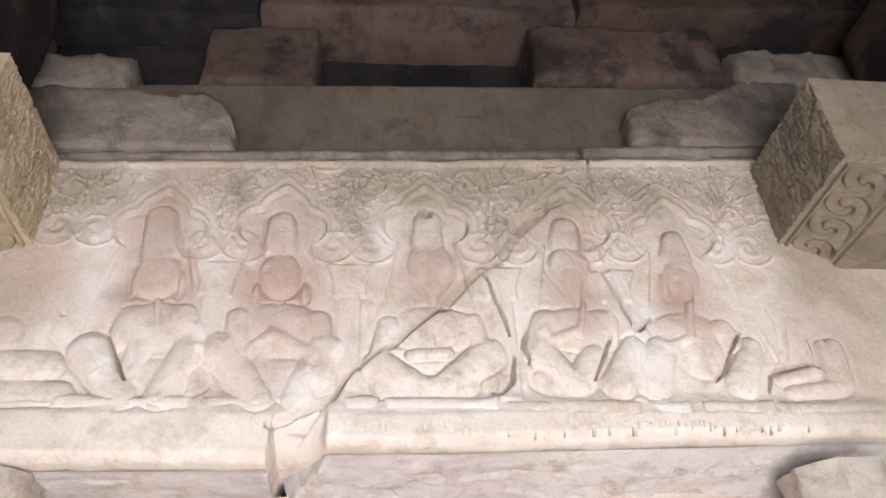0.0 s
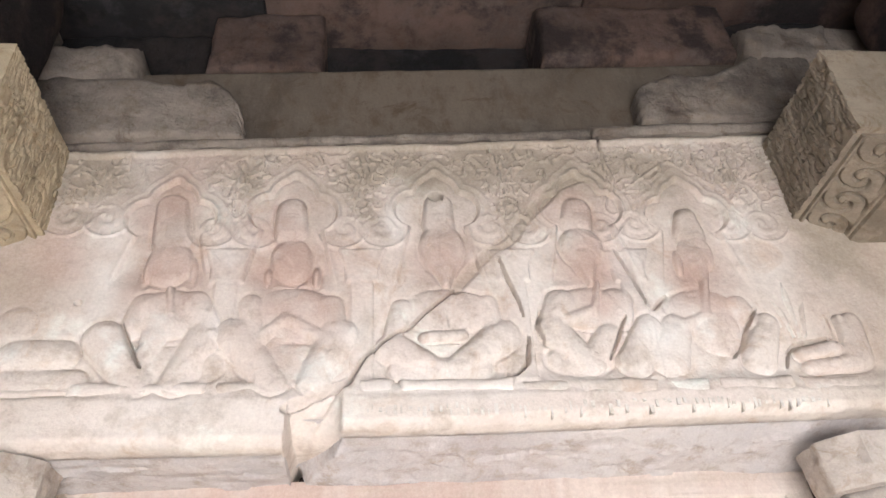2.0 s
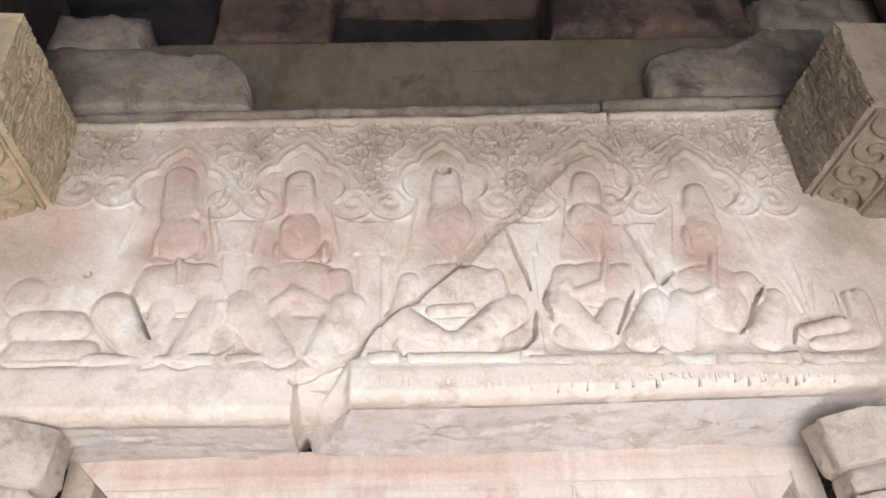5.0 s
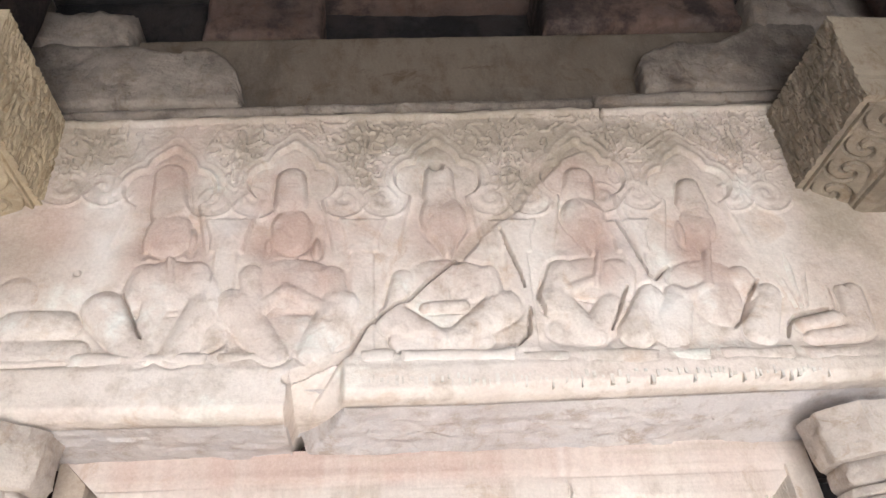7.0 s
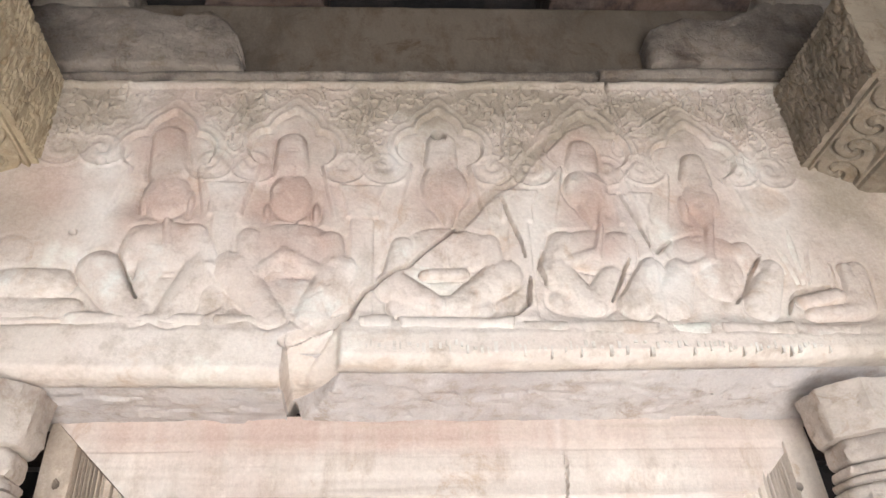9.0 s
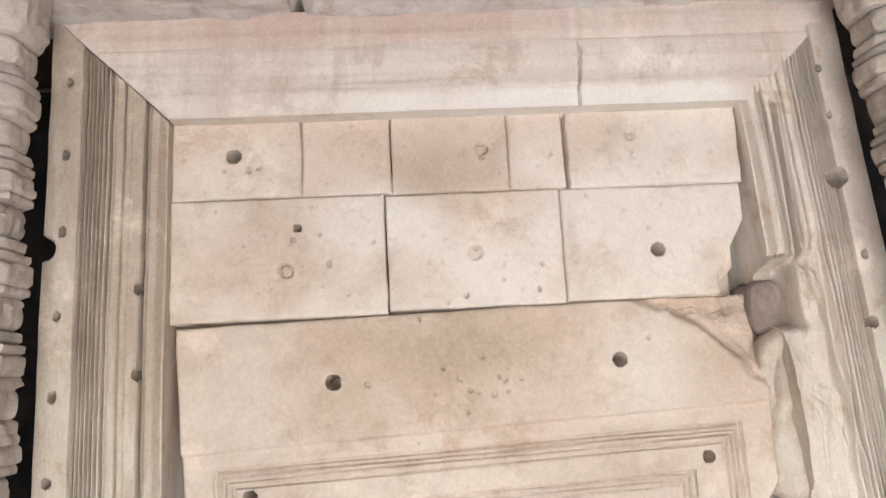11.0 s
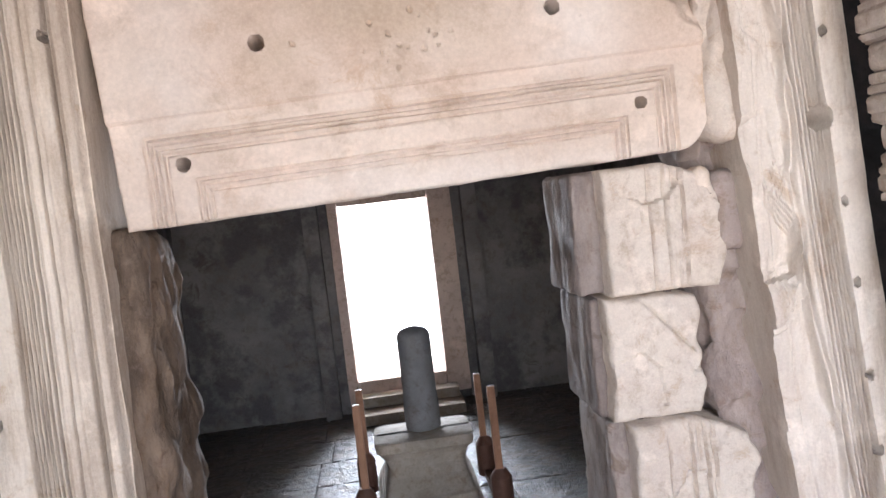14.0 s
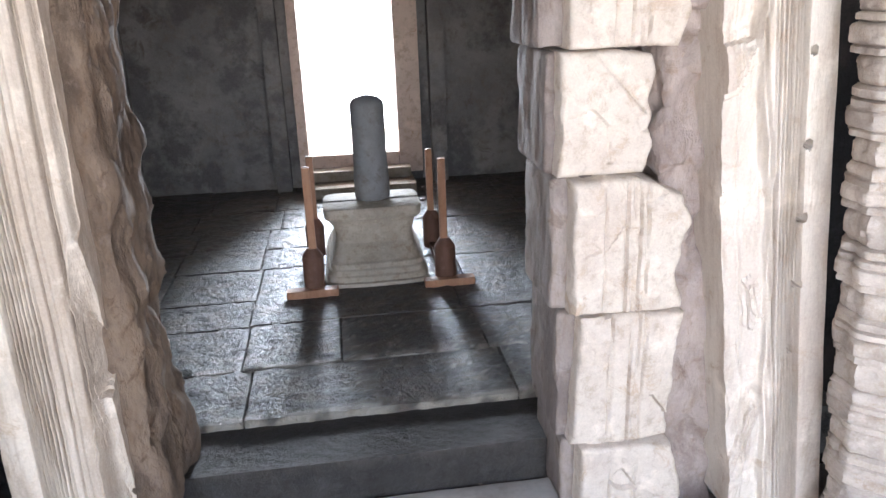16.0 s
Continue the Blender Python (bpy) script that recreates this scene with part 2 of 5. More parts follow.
def fbm(x, y, z, scale, octaves=4, seed=0):
    """Smooth value noise on arrays, about -1 to 1."""
    out, amp, tot = 0.0, 1.0, 0.0
    rs = np.random.RandomState(seed + 11)
    for o in range(octaves):
        f = scale * 2 ** o
        px, py, pz = x * f + rs.rand() * 50, y * f + rs.rand() * 50, z * f + rs.rand() * 50
        ix, iy, iz = np.floor(px), np.floor(py), np.floor(pz)
        fx, fy, fz = px - ix, py - iy, pz - iz
        ux, uy, uz = (v * v * (3 - 2 * v) for v in (fx, fy, fz))

        def corner(a, b, c):
            n = (ix + a) * 127.1 + (iy + b) * 311.7 + (iz + c) * 74.7
            s = np.sin(n) * 43758.5453
            return s - np.floor(s)
        v = 0
        for a in (0, 1):
            for b in (0, 1):
                for c in (0, 1):
                    v = v + corner(a, b, c) * (ux if a else 1 - ux) * (uy if b else 1 - uy) * (uz if c else 1 - uz)
        out, tot, amp = out + amp * (2 * v - 1), tot + amp, amp * 0.5
    return out / tot


def facets(x, y, z, scale, seed=0):
    """Broken-rock relief: flat tilted facets, about -1 to 1."""
    px, py, pz = np.broadcast_arrays(x * scale + seed * 3.1, y * scale, z * scale)
    ix, iy, iz = np.floor(px), np.floor(py), np.floor(pz)
    best = np.full(px.shape, 1e9)
    out = np.zeros(px.shape)

    def rnd(a, b, c, k):
        s = np.sin(a * 127.1 + b * 311.7 + c * 74.7 + k * 53.3 + seed) * 43758.5453
        return s - np.floor(s)
    for a in (-1, 0, 1):
        for b in (-1, 0, 1):
            for c in (-1, 0, 1):
                cx, cy, cz = ix + a, iy + b, iz + c
                dx, dy, dz = px - cx - rnd(cx, cy, cz, 1), py - cy - rnd(cx, cy, cz, 2), pz - cz - rnd(cx, cy, cz, 3)
                d = dx * dx + dy * dy + dz * dz
                v = (rnd(cx, cy, cz, 4) - 0.5) * 1.2 + dx * (rnd(cx, cy, cz, 5) - 0.5) * 1.8 + dy * (rnd(cx, cy, cz, 6) - 0.5) * 1.8 + dz * (rnd(cx, cy, cz, 7) - 0.5) * 1.8
                out = np.where(d < best, v, out)
                best = np.minimum(best, d)
    return out


def soft_facets(x, y, z, scale, seed=0):
    """The same facets with blunted edges."""
    e = 0.09 / scale
    return sum(facets(x + a, y, z + b, scale, seed) for a, b in ((0, 0), (e, e), (-e, e), (e, -e), (-e, -e))) / 5


def smooth(a, b, v):
    t = np.clip((v - a) / (b - a), 0, 1)
    return t * t * (3 - 2 * t)


def seg_dist(x, z, ax, az, bx, bz):
    dx, dz = bx - ax, bz - az
    t = np.clip(((x - ax) * dx + (z - az) * dz) / (dx * dx + dz * dz + 1e-9), 0, 1)
    return np.hypot(x - ax - t * dx, z - az - t * dz)


def line_dist(x, z, pts):
    return np.min([seg_dist(x, z, *a, *b) for a, b in zip(pts, pts[1:])], axis=0)


def solid(X, Y, Z, back):
    """A closed body from a front sheet (arrays n x m) and the depth y of its flat back."""
    n, m = X.shape
    verts = np.stack([X, Y, Z], -1).reshape(-1, 3).tolist()
    idx = np.arange(n * m).reshape(n, m)
    faces = [(int(idx[i, j]), int(idx[i, j + 1]), int(idx[i + 1, j + 1]), int(idx[i + 1, j])) for i in range(n - 1) for j in range(m - 1)]
    rim = list(idx[0, :]) + list(idx[1:, -1]) + list(idx[-1, :-1][::-1]) + list(idx[1:-1, 0][::-1])
    base = len(verts)
    for r in rim:
        x, y, z = verts[int(r)]
        verts.append([x, back, z])
    k = len(rim)
    faces += [(int(rim[i]), base + i, base + (i + 1) % k, int(rim[(i + 1) % k])) for i in range(k)]
    faces.append(tuple(base + i for i in reversed(range(k))))
    return verts, faces


def relief_block(name, x0, x1, z0, z1, front, back, height, cell, material, parent, label="", edge=0.012, jag=0.004, seed=0, warp=None, stains=None):
    """A stone block whose front carries height(x, z) metres of relief towards the camera; edges rounded and jagged."""
    n, m = max(4, int((z1 - z0) / cell)), max(4, int((x1 - x0) / cell))
    u, v = np.meshgrid(np.linspace(0, 1, m), np.linspace(0, 1, n))
    x, z = x0 + u * (x1 - x0), z0 + v * (z1 - z0)
    jx = jag * fbm(x * 0 + z, z, x * 0 + seed, 9, 4, seed)
    jz = jag * fbm(x, x * 0 + seed, z * 0, 9, 4, seed + 3)
    X = x + jx * (2 * u - 1)
    Zz = z + jz * (2 * v - 1)
    if warp:
        X, Zz = warp(X, Zz)
    d = np.minimum(np.minimum(u, 1 - u) * (x1 - x0), np.minimum(v, 1 - v) * (z1 - z0))
    h = height(X, Zz) if height else 0
    e = edge * (1.0 + 0.7 * fbm(X, Zz, X * 0 + seed, 14, 3, seed))
    h = h - np.where(d < e, e - np.sqrt(np.maximum(0, e * e - (e - d) ** 2)), 0) * 0.9
    h = h + 0.0016 * fbm(X, Zz, X * 0 + seed, 25, 4, seed + 5)
    vv, ff = solid(X, front - h, Zz, back)
    return mesh_part(name, vv, ff, material, parent, label, stains)


def rough_box(cx, cy, cz, sx, sy, sz, r=0.03, cell=0.06, amp=0.012, seed=0, freq=5.0, bite=0.0, grain=1.0, rock=0.0):
    """A rounded, uneven stone block: vertices and faces."""
    hs = np.array([sx, sy, sz]) / 2
    n = [max(2, int(round(2 * h / cell))) for h in hs]
    pts, faces, index = [], [], {}

    def vid(i, j, k):
        if (i, j, k) not in index:
            index[(i, j, k)] = len(pts)
            pts.append([-hs[0] + sx * i / n[0], -hs[1] + sy * j / n[1], -hs[2] + sz * k / n[2]])
        return index[(i, j, k)]
    for ax in range(3):
        a, b = [q for q in range(3) if q != ax]
        for side in (0, n[ax]):
            for p in range(n[a]):
                for q in range(n[b]):
                    quad = []
                    for dp, dq in ((0, 0), (1, 0), (1, 1), (0, 1)):
                        t = [0, 0, 0]
                        t[ax], t[a], t[b] = side, p + dp, q + dq
                        quad.append(vid(*t))
                    flip = (side == 0) ^ (ax == 1)
                    faces.append(tuple(reversed(quad)) if flip else tuple(quad))
    P = np.array(pts)
    r = min(r, hs.min() * 0.9)
    Q = np.clip(P, -hs + r, hs - r)
    D = P - Q
    L = np.linalg.norm(D, axis=1, keepdims=True) + 1e-9
    nrm = D / L
    P = Q + nrm * r
    W = P + [cx, cy, cz]
    f = fbm(W[:, 0], W[:, 1], W[:, 2] * grain, freq, 5, seed)
    f = f if not rock else (1 - rock) * f + rock * soft_facets(W[:, 0] + 0.02 * f, W[:, 1], W[:, 2] * grain + 0.03 * f, freq * 1.1, seed)
    P = P + nrm * (amp * f - bite * np.maximum(0, fbm(W[:, 0], W[:, 1], W[:, 2], freq * 0.45, 3, seed + 9)))[:, None]
    return (P + [cx, cy, cz]).tolist(), faces


def rough_part(name, c, s, material, parent, label="", **kw):
    v, f = rough_box(*c, *s, **kw)
    return mesh_part(name, v, f, material, parent, label)


def rough_thing(name, c, s, material, label, category, kind="", group="", **kw):
    v, f = rough_box(*c, *s, **kw)
    ob = mesh_part(name, v, f, material, None)
    return tagged(ob, label, category, group, kind)


def blend_stains(x, z, spots, seed):
    """Soft-edged patches of stain, broken up by noise."""
    n = fbm(x, z, x * 0, 7, 5, seed)
    wx, wz = x + 0.05 * fbm(x, z, x * 0, 5, 3, seed + 1), z + 0.05 * fbm(x, z, x * 0 + 4, 5, 3, seed + 2)
    v = 0 * x
    for cx, cz, rx, rz, k in spots:
        v = np.maximum(v, k * np.exp(-(((wx - cx) / rx) ** 2 + ((wz - cz) / rz) ** 2) ** 1.1 * 0.8))
    return v * smooth(-0.75, 0.35, n)


# ---- shell of the porch and the sanctuary ----
def plain_wall(name, c, s, material, label, category="wall", **kw):
    kw = {**dict(r=0.01, cell=0.35, amp=0.006), **kw}
    return rough_thing(name, c, s, material, label, category, "structure", **kw)


ground = mesh_part("ground", [(-300, -300, -0.42), (300, -300, -0.42), (300, 300, -0.42), (-300, 300, -0.42)], [(0, 1, 2, 3)], M_GROUND, None)
tagged(ground, "pale sandy ground around the temple", "ground", "", "structure")
plain_wall("porch_floor", (0, 0.45, -0.31), (5.0, 4.3, 0.22), M_GROUND, "worn pale stone porch floor", "floor")
plain_wall("wall_porch_west", (-2.55, 0.52, 2.8), (0.5, 5.4, 6.4), M_SOOT_SHADE, "weathered sandstone side wall of the porch")
plain_wall("wall_porch_east", (2.55, 0.52, 2.8), (0.5, 5.4, 6.4), M_SOOT_SHADE, "weathered sandstone side wall of the porch")
# Front wall and ceiling are out of view, added to keep daylight low.
plain_wall("wall_porch_front", (0, -1.95, 4.4), (5.6, 0.4, 3.2), M_BAND, "unseen wall added over the porch opening to keep daylight low")
plain_wall("ceiling_porch", (0, 0.4, 6.25), (5.8, 5.2, 0.5), M_SOOT_SHADE, "unseen stone porch ceiling, coloured dark to dim the upper wall", "ceiling")

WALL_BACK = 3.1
# Coloured black so the gaps between frame and colonnettes read as deep shade.
plain_wall("wall_door_west", (-1.88, 3.14, 1.5), (1.24, 0.16, 3.86), M_BLACK, "wall beside the doorway, coloured black for the gap's shade")
plain_wall("wall_door_east", (1.90, 3.14, 1.5), (1.2, 0.16, 3.86), M_BLACK, "wall beside the doorway, coloured black for the gap's shade")
plain_wall("wall_over_door", (0, 2.86, 4.75), (4.9, 0.46, 2.6), M_SOOT_SHADE, "dark sandstone wall over the doorway")

plain_wall("wall_sanctuary_west", (-2.05, 5.3, 1.6), (0.3, 4.6, 4.2), M_DARK, "dark sanctuary wall of sandstone", cell=0.2, amp=0.015)
plain_wall("wall_sanctuary_east", (2.05, 5.3, 1.6), (0.3, 4.6, 4.2), M_DARK, "dark sanctuary wall of sandstone", cell=0.2, amp=0.015)
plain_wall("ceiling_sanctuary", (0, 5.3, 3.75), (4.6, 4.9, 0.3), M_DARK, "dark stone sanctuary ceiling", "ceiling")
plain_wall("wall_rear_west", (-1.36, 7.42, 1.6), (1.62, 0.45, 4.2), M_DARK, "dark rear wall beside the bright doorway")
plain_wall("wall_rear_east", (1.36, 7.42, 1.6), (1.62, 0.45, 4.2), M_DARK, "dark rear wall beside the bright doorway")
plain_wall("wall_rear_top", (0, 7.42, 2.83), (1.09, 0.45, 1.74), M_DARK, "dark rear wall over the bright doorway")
plain_wall("wall_rear_sill", (0, 7.42, -0.17), (1.09, 0.45, 0.5), M_DARK, "low stone sill under the rear doorway")

rear = thing("door_1", "rear doorway frame, pinkish glare put in its colour, open to bright daylight", "doorway", "structure", at=(0, 7.3, 0.1))
rough_part("frame_post", (-0.505, 7.36, 1.02), (0.09, 0.5, 1.86), M_REARFRAME, rear, r=0.012, amp=0.004)
rough_part("frame_post", (0.443, 7.36, 1.02), (0.215, 0.5, 1.86), M_REARFRAME, rear, r=0.012, amp=0.004)
rough_part("frame_head", (-0.062, 7.36, 1.90), (0.794, 0.5, 0.1), M_REARFRAME, rear, r=0.012, amp=0.004)
rough_part("sill", (-0.062, 7.36, 0.185), (0.794, 0.50, 0.21), M_REARFRAME, rear, r=0.015, amp=0.005)

tagged(mesh_part("backdrop", [(-1.1, 9.66, -0.4), (1.1, 9.66, -0.4), (1.1, 9.66, 2.6), (-1.1, 9.66, 2.6)], [(0, 1, 2, 3)], M_SKYCARD, None), "glaring white daylight outside the rear doorway", "sky", "", "structure")
# Passage walls and roof are out of view, added to narrow the rear light.
for sx, side in ((-0.95, "west"), (0.95, "east")):
    plain_wall("wall_passage_" + side, (sx, 8.65, 0.9), (0.5, 1.98, 2.8), M_DARK, "unseen passage side wall added to narrow the rear light")
plain_wall("ceiling_passage", (0, 8.65, 2.5), (2.4, 1.98, 0.3), M_DARK, "unseen passage roof added to narrow the rear light", "ceiling")
plain_wall("floor_passage", (0, 8.65, -0.05), (1.38, 1.98, 0.3), M_PEDESTAL, "pale floor of the rear passage", "floor")
for front, top in ((6.70, 0.09), (6.91, 0.185)):
    rough_thing("rear_step", (-0.04, (front + 7.10) / 2, top - 0.047), (1.0 - 0.4 * top, 7.10 - front, 0.094), M_PEDESTAL, "pale stone step before the rear doorway", "step", "structure", "steps before the rear doorway", r=0.015, cell=0.05, amp=0.006)

for sx in (-0.70, 0.70):
    rough_thing("rear_pilaster", (sx, 7.13, 1.7), (0.14, 0.16, 3.6), M_DARK, "dark stone pilaster beside the rear doorway", "pilaster", "structure", "rear pilasters", r=0.012, cell=0.08, amp=0.005)

# ---- doorway frame ----
FRAME_TOP, FRAME_IN = 3.43, 0.315
LEAN_L, LEAN_R = 0.012, 0.066


def moulding(u):
    """Depth of the frame's face behind its outer band, at u metres from the outer edge."""
    d = 0.0 * u
    for a, b, k in ((0.088, 0.093, 0.014), (0.178, 0.184, 0.012), (0.222, 0.228, 0.008), (0.272, 0.278, 0.02), (0.295, 0.313, 0.04)):
        d = d + k * smooth(a, b, u)
    for c, k in ((0.097, 0.016), (0.108, 0.013), (0.119, 0.016), (0.131, 0.012), (0.142, 0.017), (0.155, 0.011), (0.170, 0.013), (0.205, 0.006)):
        d = d + 2.8 * k * np.exp(-((u - c) / 0.0030) ** 2)
    d = d + 0.045 * np.exp(-((u - 0.265) / 0.0045) ** 2)
    return d


def dowel_holes(x, z, holes):
    h = 0 * x
    for hx, hz, r in holes:
        h = h - min(0.15, 8 * r) * (1 - smooth(r * 0.8, r * 1.05, np.hypot(x - hx, z - hz)))
    return h


def jamb(name, side, lean, label, holes, erode):
    """An upright of the frame, mitred at the top, with its mouldings; erode(u, z) is the depth broken away."""
    n, m = 430, 270
    u, v = np.meshgrid(np.linspace(0, FRAME_IN, m), np.linspace(0, 1, n))
    z = -0.2 + v * (FRAME_TOP - u * 0.97 + 0.2)
    outer = 1.215 if side < 0 else 1.168
    x = side * (outer - u + 0.005 * fbm(z, u * 0, u * 0, 4, 3, 3)) + side * (lean * (3.1 - z) + (0.012 * np.maximum(0, 2 - z) ** 2 if side > 0 else 0))
    d = moulding(u + 0.002 * fbm(z, u, u * 0, 2.5, 3, 8)) * (0.85 + 0.5 * fbm(u * 3, z, u * 0, 1.5, 3, 5))
    worn = erode(u, z)
    d = d * (1 - 0.9 * smooth(0.012, 0.035, worn)) + worn + 0.003 * fbm(u * 6, z * 0.7, u * 0, 6, 4, 2)
    d = d - dowel_holes(x, z, holes)
    X, Y = x, 2.515 + d
    if side > 0:
        X, Y, z = X[:, ::-1], Y[:, ::-1], z[:, ::-1]
    vv, ff = solid(X, Y, z, 2.90)
    return vv, ff


door_frame = thing("door_2", "moulded sandstone door frame with rows of dowel holes, chipped inner edge", "door frame", "structure", at=(0, 2.6, -0.2))
left_holes = [(-1.218, 2.74, 0.032), (-1.228, 2.03, 0.02), (-1.16, 3.23, 0.010), (-1.165, 3.01, 0.011), (-1.169, 2.786, 0.011), (-1.176, 2.55, 0.011), (-1.182, 2.33, 0.012), (-1.189, 2.106, 0.012), (-1.196, 1.87, 0.012), (-1.204, 1.634, 0.012), (-1.215, 1.38, 0.011), (-1.222, 1.13, 0.011), (-1.23, 0.88, 0.01),
              (-0.965, 2.62, 0.014), (-0.968, 2.38, 0.013)]
right_holes = [(1.094, 2.856, 0.026), (1.135, 2.62, 0.011), (1.134, 2.42, 0.014), (1.158, 2.19, 0.013), (1.136, 1.948, 0.034), (1.185, 1.70, 0.010), (1.205, 1.46, 0.012), (1.225, 1.18, 0.013), (1.235, 0.95, 0.013), (1.25, 0.72, 0.012), (1.26, 0.48, 0.012), (1.08, 3.2, 0.009), (1.09, 3.05, 0.008)]


def ridged(a, b, scale, seed):
    return 1 - 2 * np.abs(fbm(a, b, a * 0, scale, 4, seed))


def erode_left(u, z):
    low = smooth(1.2, 0.85, z + 0.15 * fbm(z, u, u * 0, 3, 3, 21))
    edge = 0.245 - 0.03 * fbm(z, u * 0, u * 0, 5, 3, 22)
    e = low * smooth(edge, edge + 0.05, u) * (0.11 + 0.06 * soft_facets(u + 0.2 * z, u * 0, z * 0.5, 8, 23) + 0.02 * fbm(u, z * 0.5, u * 0, 12, 4, 24))
    return e + 0.012 * low * np.maximum(0, ridged(u * 2, z * 0.6, 5, 9))


def erode_right(u, z):
    zz = z + 0.12 * fbm(z, u, u * 0, 2.2, 3, 31)
    broken = smooth(2.68, 2.62, zz)
    reach = 0.19 + 0.035 * fbm(z, u * 0, u * 0, 3, 4, 13)
    wu, wz = u + 0.03 * fbm(u, z, u * 0, 9, 3, 17), z + 0.04 * fbm(u, z, u * 0 + 4, 8, 3, 19)
    rock = 0.062 + 0.035 * soft_facets(wu + 0.45 * wz, wz * 0 + 0.5, wz * 0.6 - 0.45 * wu, 6.0, 3) + 0.035 * fbm(u * 1.3 + 0.4 * z, z * 0.8, u * 0, 6, 5, 15)
    e = broken * smooth(reach - 0.008, reach + 0.02, u) * np.maximum(0.02, rock)
    e = e + 0.09 * np.exp(-((u - 0.232 - 0.03 * (2.95 - z)) / 0.009) ** 2) * smooth(2.60, 2.66, z) * smooth(3.14, 3.10, z)
    gouge = np.exp(-(((u - 0.29) / 0.04) ** 8) - (((z - 2.52) / 0.095) ** 8))
    return e + 0.16 * gouge * (0.8 + 0.4 * fbm(u, z, u * 0, 9, 3, 18))


vv, ff = jamb("jamb", -1, LEAN_L, "", left_holes, erode_left)
mesh_part("left_jamb", vv, ff, M_FRAME, door_frame, "moulded upright with small square dowel holes")
vv, ff = jamb("jamb", 1, LEAN_R, "", right_holes, erode_right)
mesh_part("right_jamb", vv, ff, M_FRAME_PALE, door_frame, "moulded upright with a broken inner edge")


def head_beam():
    n, m = 110, 420
    u, v = np.meshgrid(np.linspace(0, FRAME_IN, n), np.linspace(0, 1, m), indexing="ij")
    half = 1.2 - u
    x = -half + v * 2 * half - 0.01
    z = FRAME_TOP - u * 0.97 + 0.003 * fbm(x, u, u * 0, 5, 3, 6)
    d = 0.012 * smooth(0.08, 0.10, u) + 0.010 * smooth(0.17, 0.20, u) + 0.012 * smooth(0.245, 0.25, u) + 0.015 * smooth(0.25, 0.315, u) + 0.004 * fbm(x * 0.15, u * 4, u * 0, 9, 3, 17) + 0.005 * smooth(0.006, 0.002, np.abs(u - 0.105)) * smooth(-0.2, 0.3, fbm(x, u * 0, u * 0, 2, 2, 18)) + 0.0025 * fbm(x, u * 5, u * 0, 5, 4, 7)
    crack = np.abs(x - 0.345 - 0.01 * fbm(u, x, u * 0, 20, 3, 2))
    d = d + 0.02 * (1 - smooth(0.002, 0.005, crack)) * smooth(0.08, 0.2, u)
    vv, ff = solid(x[::-1], 2.513 + d[::-1], z[::-1], 2.72)
    return vv, ff


vv, ff = head_beam()


def head_stains(x, z, y):
    streaks = fbm(x * 3, z * 0.35, x * 0, 6, 4, 231)
    red = smooth(3.30, 3.36, z + 0.02 * streaks) * (0.35 + 0.65 * smooth(-0.45, 0.3, streaks)) * smooth(1.1, 0.2, np.abs(x + 0.35) * 0.8) * 0.9 + 0.22 * smooth(3.26, 3.36, z)
    wash = 0.8 * smooth(3.20, 3.165, z) * smooth(-0.3, 0.3, fbm(x, z, x * 0, 3, 3, 232)) + 0.4 * smooth(0.05, 0.01, np.abs(x - 0.345)) * smooth(-0.1, 0.4, streaks) * smooth(3.28, 3.34, z)
    return red, 0.5 * smooth(0.15, 0.5, fbm(x * 0.2, z * 3, x * 0, 9, 3, 233)), wash


mesh_part("head", vv, ff, M_HEAD, door_frame, "head beam with traces of red paint", head_stains)

# ---- stone infill in the upper half of the doorway ----
infill = thing("infill_wall", "pinkish sandstone blocks closing the upper doorway, drilled with dowel holes", "block wall", "structure", at=(0, 2.66, 2.5))
HOLES = [(-0.717, 3.021, 0.02), (0.564, 2.68, 0.019), (-0.53, 2.79, 0.011)]
PLUGS = [(0.037, 3.02, 0.02), (0.0, 2.696, 0.023), (-0.566, 2.664, 0.021), (0.51, 3.045, 0.015)]


def plugs(x, z):
    """Dowel holes that are still filled: a shallow dish with a groove round the plug."""
    h = 0 * x
    for px, pz, r in PLUGS:
        d = np.hypot(x - px, z - pz) + 0.003 * fbm(x, z, x * 0, 30, 2, 50)
        h = h - 0.005 * smooth(r, r * 0.8, d) - 0.012 * np.exp(-((d - r * 0.85) / 0.004) ** 2) * smooth(-0.4, 0.2, fbm(x, z, x * 0, 22, 2, 51))
    return h


PITS = []
for cx, cz, spread, count in ((-0.40, 2.70, 0.13, 26), (-0.74, 2.95, 0.07, 9), (0.02, 2.66, 0.12, 18), (0.12, 3.0, 0.12, 10), (-0.35, 3.0, 0.10, 6), (0.45, 2.85, 0.15, 9), (0.02, 2.30, 0.07, 26), (-0.25, 2.32, 0.12, 10), (0.45, 2.35, 0.10, 6)):
    for _ in range(count):
        PITS.append((RND.gauss(cx, spread), RND.gauss(cz, spread * 0.7), RND.choice((0.0025, 0.003, 0.004, 0.005, 0.0075))))


def pits(x, z):
    h = 0 * x
    wx, wz = x + 0.007 * fbm(x, z, x * 0, 55, 2, 48), z + 0.007 * fbm(x, z, x * 0 + 3, 55, 2, 49)
    for px, pz, r in PITS:
        if x.min() - 0.02 < px < x.max() + 0.02 and z.min() - 0.02 < pz < z.max() + 0.02:
            h = h - 1.6 * r * smooth(r * 1.2, r * 0.5, np.hypot((wx - px) * 1.2, wz - pz))
    return h


